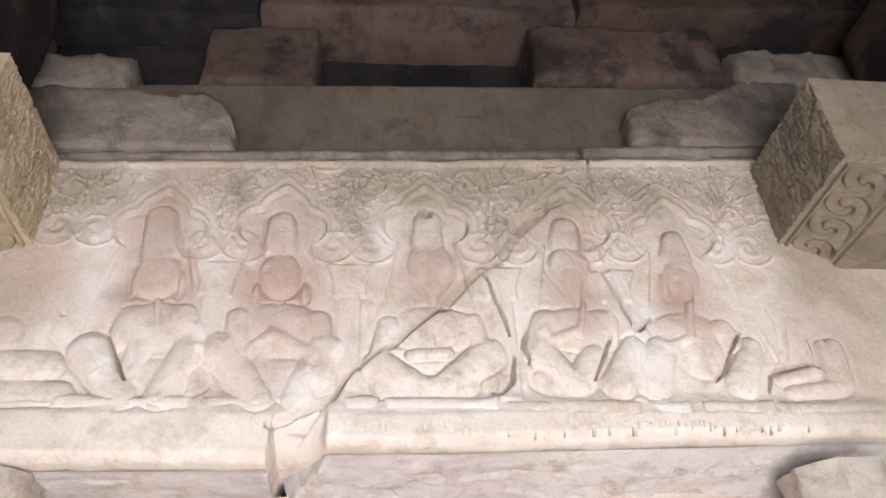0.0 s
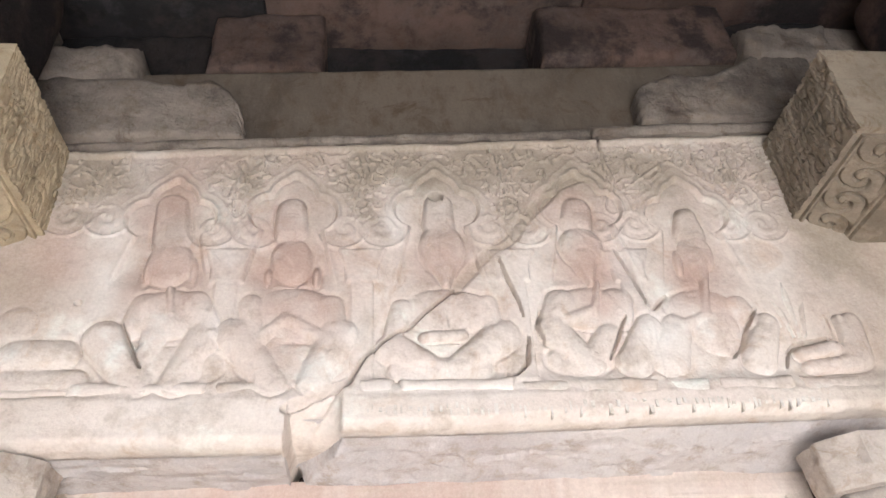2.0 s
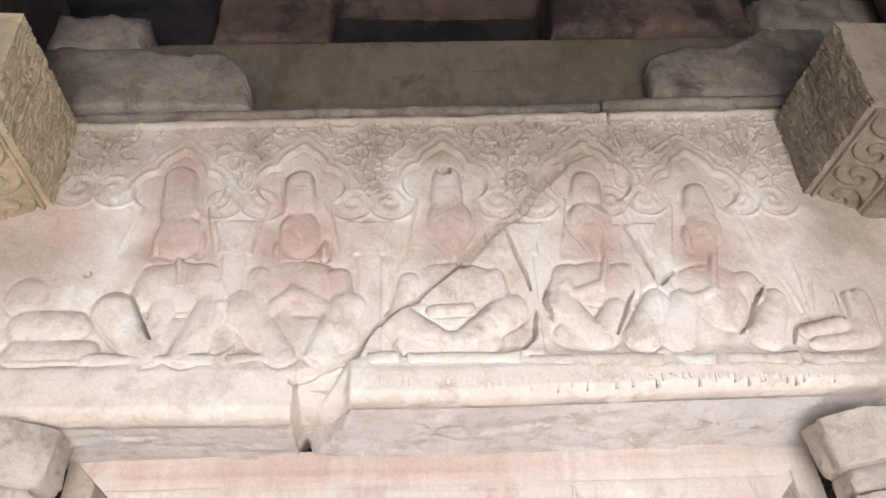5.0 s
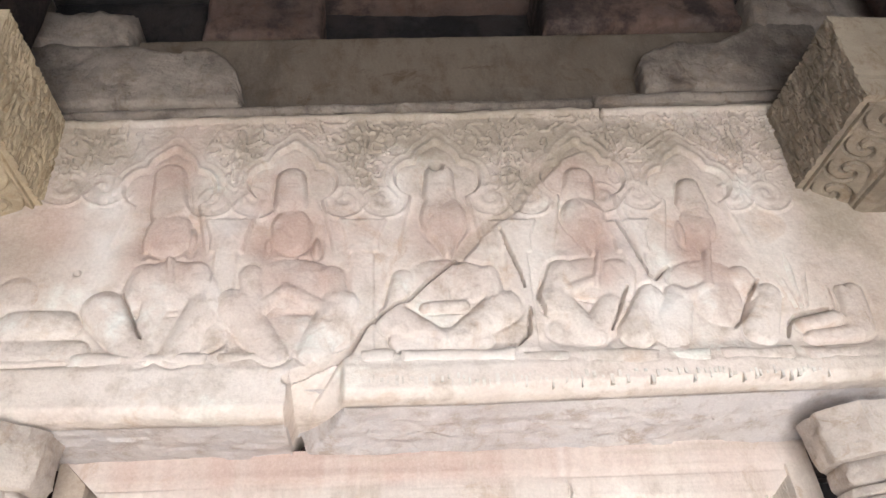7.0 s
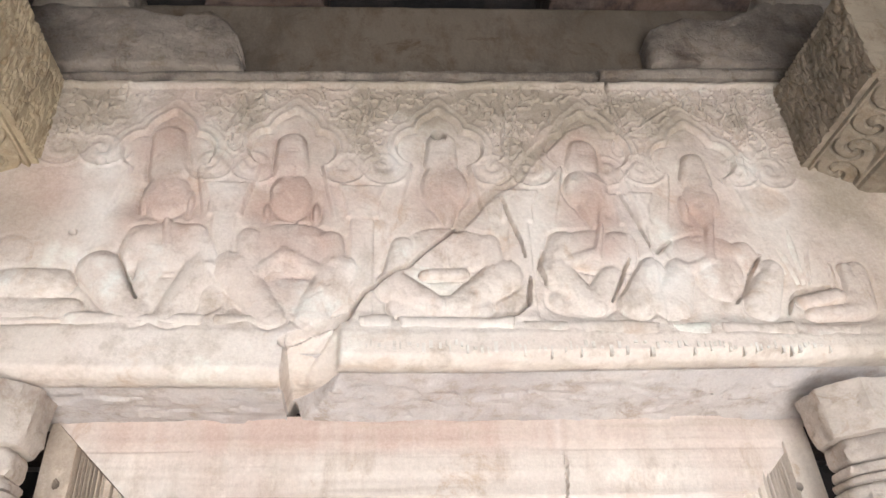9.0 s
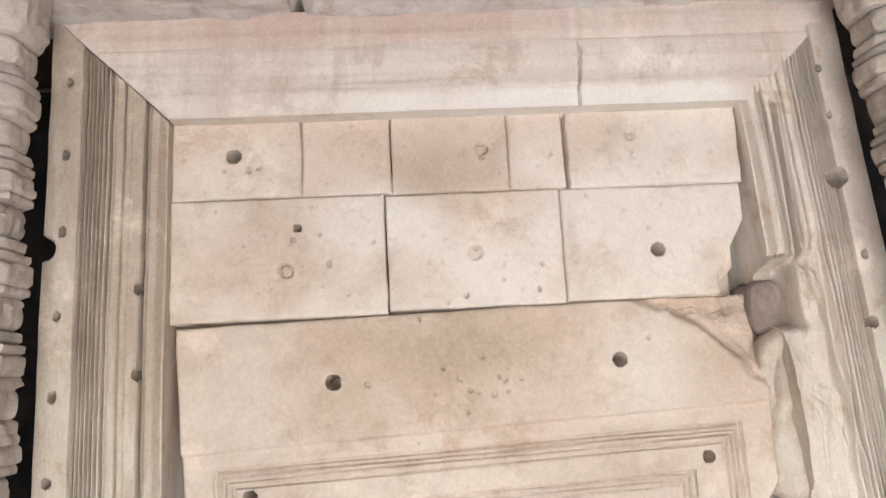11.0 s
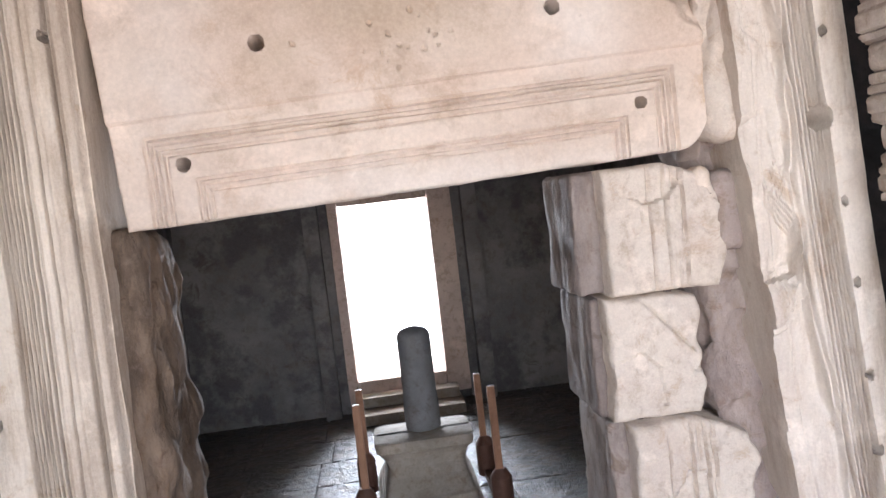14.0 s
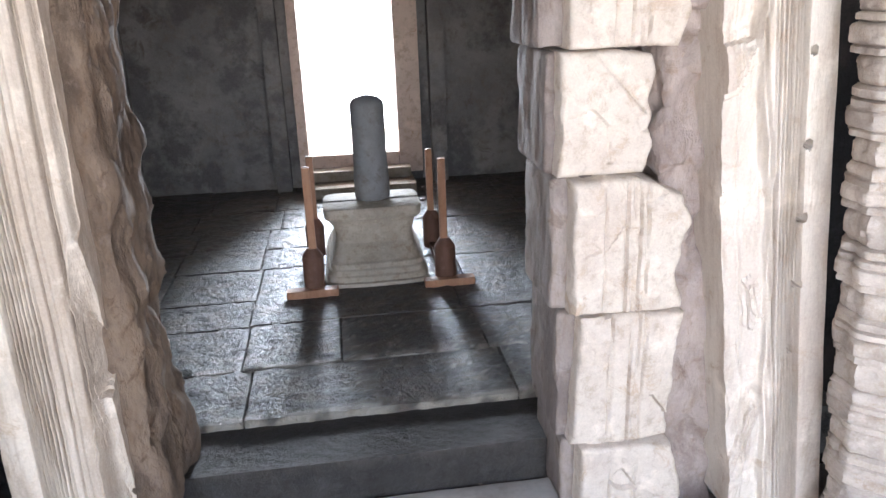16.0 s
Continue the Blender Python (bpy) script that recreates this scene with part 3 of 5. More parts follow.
def pocks(x, z):
    return dowel_holes(x, z, HOLES) + plugs(x, z) + pits(x, z) - 0.003 * smooth(0.4, 0.6, fbm(x, z, x * 0, 30, 2, 44))


def infill_stains(x, z, y):
    dirt = 0.75 * blend_stains(x, z, ((-0.05, 2.97, 0.20, 0.09, 1.0), (0.50, 3.04, 0.14, 0.09, 0.6), (-0.72, 2.75, 0.2, 0.12, 0.35), (-0.35, 2.60, 0.2, 0.1, 0.3), (0.30, 2.72, 0.03, 0.16, 0.5)), 241)
    near = np.full_like(x, 9.0)
    for px, pz, r in PITS + HOLES + PLUGS:
        near = np.minimum(near, np.hypot(x - px, z - pz) - r)
    dirt = np.maximum(dirt, 0.45 * smooth(0.008, -0.002, near))
    red = 0.5 * smooth(-0.1, 0.5, fbm(x, z, x * 0, 3, 4, 242))
    return red, dirt, 0.7 * smooth(0.0, 0.45, fbm(x, z, x * 0, 2.5, 4, 243)) * (1 - dirt)


def slab_stains(x, z, y):
    dirt = 0.8 * blend_stains(x, z, ((-0.10, 2.42, 0.42, 0.12, 0.9), (-0.38, 2.36, 0.12, 0.16, 0.7), (0.15, 2.34, 0.12, 0.12, 0.5), (0.70, 2.40, 0.16, 0.10, 0.8)), 251)
    red = 0.45 * smooth(-0.2, 0.4, fbm(x, z, x * 0, 3.5, 4, 252)) * smooth(2.1, 2.2, z)
    return red, dirt, 0.7 * blend_stains(x, z, ((0.50, 2.30, 0.14, 0.16, 1.0), (-0.7, 2.2, 0.10, 0.25, 0.6), (0.0, 1.9, 0.7, 0.06, 0.8)), 253)


for i, (x0, x1, z0, z1, f) in enumerate([
        (-0.902, -0.515, 2.890, 3.130, 2.625), (-0.512, -0.243, 2.888, 3.130, 2.631), (-0.240, 0.120, 2.886, 3.132, 2.628), (0.122, 0.296, 2.886, 3.134, 2.630), (0.306, 0.852, 2.884, 3.128, 2.626),
        (-0.906, -0.268, 2.522, 2.886, 2.622), (-0.264, 0.270, 2.530, 2.883, 2.630), (0.273, 0.845, 2.535, 2.881, 2.634)]):
    chip = None
    if i == 7:
        def chip(x, z):
            return pocks(x, z) - 0.12 * smooth(0.03, 0.0, 0.86 - x + 0.0 * z - 0.09 + 0.6 * np.maximum(0, z - 2.60) + 0.0) - 0.05 * smooth(0.02, 0.0, 0.05 - np.maximum(0, x - 0.74) + np.maximum(0, z - 2.56)) - 0.004 * np.cos(90 * np.hypot(x - 0.735, (z - 2.60) * 0.8)) * smooth(0.06, 0.045, np.hypot(x - 0.735, (z - 2.60) * 0.8))
    relief_block("block", x0, x1, z0, z1, f, 2.80, chip or pocks, 0.005, M_INFILL, infill, "", edge=0.007, jag=0.004, seed=i + 1, stains=infill_stains)


def slab_warp(x, z):
    t = (x + 0.89) / 1.75
    bottom, top = 1.845 + 0.06 * t, 2.508 + 0.03 * t
    v = (z - 1.9) / 0.6
    zz = bottom + v * (top - bottom)
    corner = np.maximum(0, (x - 0.86 + 0.11)) / 0.11
    zz = np.where(v < 0.25, zz + (0.25 - v) / 0.25 * 0.09 * corner ** 3, zz)
    xx = x + np.where(x < 0, 0.035 * (1 - v) * np.clip(-x, 0, 1), 0)
    return xx, zz


def slab_relief(x, z):
    t = (x + 0.89) / 1.75
    line = 2.145 + 0.065 * t
    h = -0.014 * smooth(0.004, -0.004, z - line)
    base = 1.845 + 0.06 * t
    q = z - base
    # nested three-sided mouldings
    a = np.minimum(np.minimum(x + 0.785, 0.765 - x), (0.255 - q) * 1.0)
    for k, (o, w) in enumerate(((0.0, 0.010), (0.018, 0.006), (0.033, 0.006), (0.05, 0.010))):
        h = h - 0.013 * smooth(o, o + 0.005, a)
        h = h + 0.0105 * smooth(o + w, o + w + 0.004, a)
    b = np.minimum(np.minimum(x + 0.655, 0.615 - x), (0.125 - q) * 1.0)
    for o in (0.0, 0.016, 0.033):
        h = h - 0.012 * smooth(o, o + 0.005, b) + 0.0065 * smooth(o + 0.008, o + 0.012, b)
    # broken upper corner
    brk = (x - 0.53) * 0.62 + (z - 2.50) * 0.78 + 0.07 * fbm(x, z, x * 0, 4.5, 5, 60)
    out = smooth(-0.01, 0.03, brk) * smooth(2.215, 2.235, z - 0.02 * fbm(x, z, x * 0, 9, 3, 61))
    h = h - out * (0.028 + 0.30 * np.maximum(0, brk) + 0.025 * soft_facets(x, x * 0, z, 10, 62) + 0.012 * fbm(x, z, x * 0, 16, 4, 62))
    h = h + dowel_holes(x, z, [(-0.436, 2.33, 0.021), (0.412, 2.353, 0.02), (-0.683, 2.019, 0.019), (0.658, 2.057, 0.017)])
    return h + pits(x, z) + 0.004 * fbm(x, z, x * 0, 6, 4, 67)


relief_block("slab", -0.89, 0.86, 1.9, 2.5, 2.628, 3.0, slab_relief, 0.0042, M_SLAB, infill, "long reused slab with nested carved mouldings", edge=0.01, jag=0.005, seed=20, warp=slab_warp, stains=slab_stains)

rough_part("packing_stone", (0.838, 2.71, 1.812), (0.07, 0.09, 0.075), M_INFILL, infill, "small pale packing stone", r=0.03, cell=0.012, amp=0.012, seed=4, freq=14)
rough_part("packing_stone", (0.90, 2.70, 2.49), (0.10, 0.10, 0.17), M_RUBBLE, infill, "purplish stone in a broken hollow", r=0.04, cell=0.014, amp=0.016, seed=6, freq=10)
rough_part("packing_stone", (0.935, 2.715, 2.17), (0.15, 0.20, 0.50), M_JAMB, infill, "broken stone wedged beside the slab", r=0.05, cell=0.014, amp=0.035, seed=12, freq=8, rock=0.6, bite=0.03)
rough_part("packing_stone", (0.93, 2.74, 1.70), (0.12, 0.12, 0.24), M_RUBBLE, infill, "broken stone beside the slab", r=0.04, cell=0.016, amp=0.03, seed=8, freq=9)

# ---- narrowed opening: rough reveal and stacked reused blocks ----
reveal_l = rough_thing("reveal_west", (-1.02, 2.89, 0.82), (0.34, 0.44, 2.02), M_REVEAL, "rough worn reveal of purplish sandstone, its colour darkened for shade", "door reveal", "structure", r=0.03, cell=0.011, amp=0.07, freq=9, bite=0.05, seed=3, grain=0.5, rock=0.35)
reveal_r = rough_thing("reveal_east", (1.03, 2.93, 1.1), (0.34, 0.36, 2.9), M_RUBBLE, "broken purplish stone fill beside the frame", "rubble fill", "structure", r=0.05, cell=0.022, amp=0.075, freq=6, bite=0.05, seed=5, rock=0.7)

stack = thing("block_pier", "stack of reused carved sandstone blocks narrowing the doorway", "stone pier", "structure", at=(0.7, 2.9, -0.2))


def flutes(seed, lines, diag=None):
    def f(x, z):
        h = 0.014 * fbm(x, z, x * 0 + seed, 5, 5, seed) - 0.02 * np.maximum(0, facets(x + 0.02 * fbm(x, z, x * 0, 9, 3, seed), z * 0, z, 7, seed) - 0.1)
        for c, w in lines:
            h = h - 0.018 * np.exp(-((x - c - 0.004 * fbm(z, x * 0, x * 0 + seed, 4, 2, 1)) / w) ** 2) * smooth(-0.5, 0.1, fbm(x, z, x * 0, 4, 2, seed + 1))
        if diag:
            h = h - 0.014 * smooth(0.006, 0.0, seg_dist(x, z, *diag)) - 0.01 * smooth(0, 0.05, (x - diag[0]) * 0.5 + (z - diag[1]) * 0.6)
        return h
    return f


for i, (x0, x1, z0, z1, front, lines, diag) in enumerate([
        (0.522, 0.885, 1.478, 1.870, 2.675, ((0.67, 0.004), (0.72, 0.004), (0.745, 0.003), (0.77, 0.004)), None),
        (0.500, 0.795, 1.085, 1.472, 2.680, (), (0.60, 1.47, 0.77, 1.28)),
        (0.548, 0.925, 0.602, 1.070, 2.672, ((0.66, 0.004), (0.73, 0.004), (0.75, 0.003), (0.775, 0.004), (0.80, 0.004)), None),
        (0.585, 0.945, 0.088, 0.596, 2.676, ((0.69, 0.004), (0.76, 0.004), (0.785, 0.003), (0.81, 0.004)), None),
        (0.590, 0.985, -0.21, 0.082, 2.660, ((0.70, 0.004), (0.79, 0.004)), None)]):
    def broken_end(x, z, x0=x0, x1=x1, z0=z0, z1=z1, i=i):
        u, v = (x - x0) / (x1 - x0), (z - z0) / (z1 - z0)
        xx = x + 0.075 * smooth(0.55, 1.0, u) * (fbm(z, z * 0, z * 0 + i, 5, 3, 40 + i) - 0.15) - 0.03 * (1 - v) * smooth(0.3, 0.0, u) * (i == 3)
        zz = z - smooth(0.5, 1.0, v) * ((0.13 if i in (0, 2) else 0.03) * np.maximum(0, u - 0.55) + 0.012 * fbm(x, x * 0, x * 0 + i, 8, 3, 60 + i))
        return xx, zz
    relief_block("block", x0, x1, z0, z1, front, 3.08, flutes(i + 30, lines, diag), 0.007, M_JAMB, stack, "", edge=0.018, jag=0.010, seed=40 + i, warp=broken_end)
    inner = 0.548 - 0.055 * ((z0 + z1) / 2 + 0.2)
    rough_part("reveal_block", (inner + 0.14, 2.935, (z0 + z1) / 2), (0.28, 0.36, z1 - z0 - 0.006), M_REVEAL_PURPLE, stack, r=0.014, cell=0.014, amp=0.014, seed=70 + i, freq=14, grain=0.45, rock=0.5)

# ---- colonnettes ----


def colonnette(name, x, y, lean, label, seed):
    ob = thing(name, label, "colonnette", "", "colonnettes beside the door", at=(x, y, -0.2))
    zs = np.arange(-0.2, 3.425, 0.0055)
    rz = random.Random(seed)
    r = 0.0 * zs
    ring = np.zeros(len(zs), int)
    z_at, kind = -0.2, 0
    while z_at < 3.43:
        step_of = kind % 5
        tall = (rz.uniform(0.075, 0.10), 0.026, rz.uniform(0.045, 0.06), 0.026, 0.034)[step_of]
        rad = (0.130, 0.141, 0.149, 0.143, 0.136)[step_of] + rz.uniform(-0.003, 0.003)
        if z_at > 3.25:
            tall, rad = 0.4, 0.158
        inside = (zs >= z_at) & (zs < z_at + tall)
        t = np.clip((zs - z_at) / tall, 0, 1)
        r = np.where(inside, rad - 0.016 * np.abs(2 * t - 1) ** (8 if step_of else 4), r)
        ring[inside] = kind
        z_at, kind = z_at + tall, kind + 1
    r = np.where(r == 0, 0.14, r)
    n = 64
    A, Zg = np.meshgrid(np.linspace(0, 2 * np.pi, n, endpoint=False), zs)
    oct_ = 1 / np.cos((A + np.pi / 8) % (np.pi / 4) - np.pi / 8)
    R = r[:, None] * (0.1 + 0.9 * oct_) * 0.97
    wear = fbm(np.cos(A) * 0.4 + x, np.sin(A) * 0.4, Zg, 6, 4, seed)
    cut = np.abs(fbm(np.cos(A) * 0.9 + x, np.sin(A) * 0.9, Zg * 0.5, 14, 2, seed + 4))
    R = R + 0.007 * wear + 0.005 * facets(np.cos(A) * 0.3 + x, np.sin(A) * 0.3, Zg, 16, seed) - 0.004 * smooth(0.10, 0.02, cut) - 0.04 * np.maximum(0, fbm(np.cos(A) * 0.3 + x, np.sin(A) * 0.3, Zg, 3, 2, seed + 1) - 0.25)
    X = x + R * np.cos(A) + lean * (3.1 - Zg)
    Y = y + R * np.sin(A)
    cuts = [0] + [i for i in range(1, len(zs)) if ring[i] != ring[i - 1]] + [len(zs) - 1]
    for a, b in zip(cuts, cuts[1:]):
        rows_ = np.arange(a, b + 1)
        k = len(rows_)
        verts = np.stack([X[rows_], Y[rows_], Zg[rows_]], -1).reshape(-1, 3).tolist()
        faces = [(i * n + j, i * n + (j + 1) % n, (i + 1) * n + (j + 1) % n, (i + 1) * n + j) for i in range(k - 1) for j in range(n)]
        faces += [tuple(range((k - 1) * n, k * n)), tuple(reversed(range(n)))]
        mesh_part("shaft_drum" if ring[a] % 5 == 0 else "ring_moulding", verts, faces, M_COLUMN, ob)
    return ob


colonnette("colonnette", -1.322, 2.33, -0.02, "worn ringed sandstone colonnette beside the door frame", 3)
colonnette("colonnette", 1.245, 2.33, 0.075, "chipped ringed sandstone colonnette leaning beside the door frame", 8)

# ---- carved lintel ----
lintel = thing("carved_lintel", "long cracked sandstone lintel carved with a row of seated figures in niches", "lintel", at=(0, 2.4, 3.45))
FIGS = ((-0.950, 4.432), (-0.540, 4.458), (-0.040, 4.480), (0.482, 4.485), (0.868, 4.455))
STATUE_0 = (("e", (-0.868, 3.692), 0.16, 0.075, 0.014), ("c", (-1.079, 3.79), (-0.952, 3.64), 0.068, 0.052, 0.04), ("c", (-0.781, 3.799), (-0.843, 3.641), 0.062, 0.052, 0.038),
            ("c", (-0.932, 3.797), (-0.95, 3.682), 0.04, 0.03, 0.022), ("c", (-0.971, 3.904), (-1.004, 3.826), 0.055, 0.04, 0.026), ("c", (-0.827, 3.911), (-0.774, 3.839), 0.055, 0.04, 0.028),
            ("e", (-0.895, 3.878), 0.13, 0.09, 0.02), ("c", (-0.894, 3.878), (-0.907, 3.968), 0.017, 0.014, 0.034), ("e", (-0.928, 4.077), 0.080, 0.1, 0.027),
            ("c", (-0.958, 4.314), (-0.936, 4.169), 0.060, 0.068, 0.025), ("e", (-0.994, 4.047), 0.014, 0.055, 0.018), ("e", (-0.849, 4.05), 0.014, 0.055, 0.018))
STATUE_1 = (("e", (-0.496, 3.695), 0.17, 0.075, 0.014), ("c", (-0.687, 3.8), (-0.562, 3.639), 0.062, 0.05, 0.04), ("c", (-0.37, 3.798), (-0.442, 3.643), 0.062, 0.055, 0.042),
            ("e", (-0.514, 3.874), 0.15, 0.1, 0.022), ("c", (-0.651, 3.909), (-0.632, 3.795), 0.042, 0.036, 0.03), ("c", (-0.396, 3.907), (-0.378, 3.825), 0.042, 0.034, 0.028),
            ("c", (-0.626, 3.771), (-0.554, 3.843), 0.030, 0.026, 0.029), ("c", (-0.425, 3.79), (-0.52, 3.849), 0.030, 0.026, 0.029), ("e", (-0.54, 3.849), 0.032, 0.036, 0.034),
            ("e", (-0.534, 4.087), 0.074, 0.1, 0.028), ("c", (-0.548, 4.308), (-0.542, 4.204), 0.052, 0.060, 0.026), ("e", (-0.607, 4.018), 0.015, 0.046, 0.018),
            ("e", (-0.448, 4.022), 0.015, 0.046, 0.016))
STATUE_2 = (("c", (-0.181, 3.675), (0.071, 3.681), 0.04, 0.04, 0.02), ("c", (-0.198, 3.747), (-0.069, 3.676), 0.06, 0.042, 0.034), ("c", (0.141, 3.788), (-0.008, 3.68), 0.064, 0.042, 0.036),
            ("e", (-0.026, 3.882), 0.16, 0.085, 0.02), ("c", (-0.171, 3.89), (-0.198, 3.801), 0.04, 0.034, 0.024), ("c", (0.104, 3.905), (0.122, 3.821), 0.04, 0.034, 0.024),
            ("c", (-0.032, 3.819), (-0.034, 3.877), 0.011, 0.01, 0.026), ("c", (-0.101, 3.786), (0.019, 3.795), 0.022, 0.022, 0.025), ("e", (-0.03, 4.14), 0.082, 0.11, 0.026),
            ("c", (-0.029, 4.116), (-0.022, 3.986), 0.074, 0.016, 0.03), ("c", (-0.032, 4.331), (-0.035, 4.244), 0.054, 0.062, 0.024))
STATUE_3 = (("e", (0.385, 3.703), 0.11, 0.06, 0.016), ("c", (0.316, 3.807), (0.426, 3.679), 0.058, 0.04, 0.036), ("c", (0.492, 3.784), (0.414, 3.683), 0.05, 0.042, 0.034),
            ("c", (0.353, 3.909), (0.329, 3.866), 0.058, 0.05, 0.028), ("c", (0.538, 3.913), (0.538, 3.858), 0.058, 0.05, 0.026), ("e", (0.448, 3.889), 0.12, 0.085, 0.018),
            ("c", (0.456, 3.864), (0.486, 3.987), 0.017, 0.012, 0.036), ("c", (0.367, 3.845), (0.447, 3.879), 0.026, 0.022, 0.032), ("e", (0.462, 4.146), 0.082, 0.09, 0.032),
            ("c", (0.461, 4.112), (0.466, 3.987), 0.062, 0.014, 0.032), ("c", (0.469, 4.316), (0.461, 4.26), 0.056, 0.062, 0.024))
STATUE_4 = (("c", (0.629, 3.817), (0.561, 3.694), 0.046, 0.06, 0.038), ("c", (0.724, 3.818), (0.673, 3.701), 0.05, 0.07, 0.036), ("e", (0.854, 3.805), 0.085, 0.1, 0.026),
            ("c", (1.033, 3.822), (0.97, 3.695), 0.044, 0.058, 0.042), ("e", (0.823, 3.891), 0.12, 0.07, 0.022), ("c", (0.95, 3.893), (0.976, 3.843), 0.045, 0.04, 0.022),
            ("c", (0.83, 3.863), (0.861, 3.985), 0.021, 0.015, 0.036), ("c", (0.749, 3.819), (0.836, 3.863), 0.026, 0.022, 0.032), ("e", (0.865, 4.115), 0.066, 0.092, 0.03),
            ("c", (0.863, 4.091), (0.861, 3.976), 0.052, 0.014, 0.03), ("c", (0.871, 4.277), (0.864, 4.201), 0.045, 0.062, 0.026), ("e", (0.795, 4.077), 0.02, 0.062, 0.02))
STATUE_5 = (("c", (-1.32, 3.735), (-1.186, 3.742), 0.06, 0.05, 0.034), ("c", (-1.319, 3.648), (-1.135, 3.65), 0.05, 0.045, 0.03), ("e", (-1.341, 3.841), 0.07, 0.07, 0.018))
STATUE_6 = (("c", (1.114, 3.709), (1.235, 3.734), 0.026, 0.03, 0.034), ("c", (1.131, 3.664), (1.297, 3.682), 0.028, 0.034, 0.03), ("c", (1.326, 3.826), (1.308, 3.71), 0.04, 0.055, 0.032),
            ("c", (1.285, 3.837), (1.292, 3.731), 0.02, 0.03, 0.03))
CREVICES = [[(0.16, 4.09), (0.185, 3.995), (0.208, 3.929), (0.22, 3.854)],
            [(0.231, 3.781), (0.217, 3.691), (0.174, 3.649), (0.148, 3.658)],
            [(0.556, 3.852), (0.527, 3.793), (0.483, 3.703)],
            [(1.006, 3.881), (0.951, 3.8), (0.926, 3.744), (0.885, 3.703)],
            [(0.574, 4.132), (0.6, 4.049), (0.64, 3.897)],
            [(1.052, 3.668), (1.072, 3.718), (1.103, 3.745), (1.217, 3.77)],
            [(1.239, 3.853), (1.235, 3.793), (1.239, 3.747)],
            [(-1.032, 3.842), (-0.992, 3.763), (-0.952, 3.688)],
            [(0.278, 3.882), (0.266, 3.833), (0.28, 3.762)],
            [(0.64, 3.897), (0.661, 3.884), (0.716, 3.938)]]
CRACK = [(-0.517, 3.548), (-0.446, 3.581), (-0.338, 3.636), (-0.284, 3.726), (-0.198, 3.797), (-0.145, 3.828), (-0.071, 3.898), (0.005, 3.964)]
SCAR = [(0.005, 3.964), (0.076, 4.061), (0.143, 4.121), (0.22, 4.178), (0.279, 4.272), (0.353, 4.352), (0.41, 4.42), (0.513, 4.474)]
RED = ((-0.968, 4.293, 0.115, 0.156, 1.0),
        (-0.934, 4.037, 0.149, 0.168, 0.7),
        (-0.55, 4.283, 0.149, 0.156, 0.8),
        (-0.533, 4.024, 0.189, 0.24, 0.9),
        (-0.531, 3.823, 0.135, 0.12, 0.6),
        (-0.019, 4.081, 0.121, 0.168, 0.6),
        (0.482, 4.33, 0.121, 0.12, 0.8),
        (0.475, 4.07, 0.108, 0.156, 0.8),
        (0.469, 3.9, 0.068, 0.072, 0.7),
        (0.856, 4.032, 0.095, 0.144, 0.8),
        (-1.363, 4.049, 0.189, 0.144, 0.7),
        (-0.589, 4.53, 0.472, 0.084, 0.45),
        (1.443, 3.928, 0.216, 0.264, 0.5))
DIRT = ((0.134, 4.52, 0.42, 0.11, 0.9),
        (-0.281, 4.434, 0.1, 0.14, 0.9),
        (0.222, 4.308, 0.08, 0.1, 0.5),
        (0.668, 4.5, 0.22, 0.1, 0.8),
        (0.873, 4.278, 0.05, 0.06, 0.9),
        (1.096, 4.531, 0.12, 0.1, 0.6),
        (-1.261, 4.448, 0.2, 0.12, 0.7),
        (-1.247, 4.26, 0.06, 0.05, 0.6),
        (-0.722, 4.457, 0.1, 0.1, 0.5),
        (1.42, 4.092, 0.2, 0.2, 0.6),
        (-1.34, 3.964, 0.2, 0.12, 0.3))
# The last two, low and wide, paint in the brightness of the lower face.
PALE = ((-0.733, 3.998, 0.05, 0.22, 1.0),
        (-1.131, 4.055, 0.06, 0.22, 0.9),
        (-1.06, 4.496, 0.05, 0.2, 0.6),
        (-0.689, 4.157, 0.06, 0.04, 0.7),
        (0.638, 3.786, 0.1, 0.12, 0.9),
        (-0.18, 4.245, 0.035, 0.08, 0.9),
        (1.083, 4.084, 0.1, 0.2, 0.6),
        (0.248, 3.951, 0.05, 0.15, 0.6),
        (0.606, 4.026, 0.05, 0.16, 0.6),
        (-0.286, 3.775, 0.05, 0.1, 0.6),
        (-0.747, 3.53, 0.4, 0.06, 0.5),
        (-0.096, 3.604, 0.4, 0.05, 0.6))


def lintel_stains(x, z, y):
    scar = smooth(0.030, 0.012, line_dist(x, z, SCAR))
    low = smooth(0.03, 0.0, z - lintel_bottom(x))
    red = 1.25 * blend_stains(x, z, RED, 201) + 0.25 * scar + 0.28 * smooth(3.72, 3.95, z) * smooth(-0.2, 0.5, fbm(x, z, x * 0, 3, 4, 203))
    dirt = 1.2 * blend_stains(x, z, DIRT, 211) + 0.30 * smooth(4.10, 4.50, z) + 0.45 * smooth(1.12, 1.40, x) + 0.35 * smooth(-1.2, -1.45, x) * smooth(3.8, 4.0, z) + 0.25 * smooth(-0.1, 0.4, fbm(x, z, x * 0, 13, 4, 213)) * smooth(3.9, 4.2, z) + 0.45 * scar + 0.35 * smooth(0.06, 0.0, lintel_top(x) - z) + 0.3 * low * smooth(-0.3, 0.5, fbm(x, z, x * 0, 4, 4, 212))
    return red, dirt, 0.85 * blend_stains(x, z, PALE, 221) * (1 - 0.8 * low)


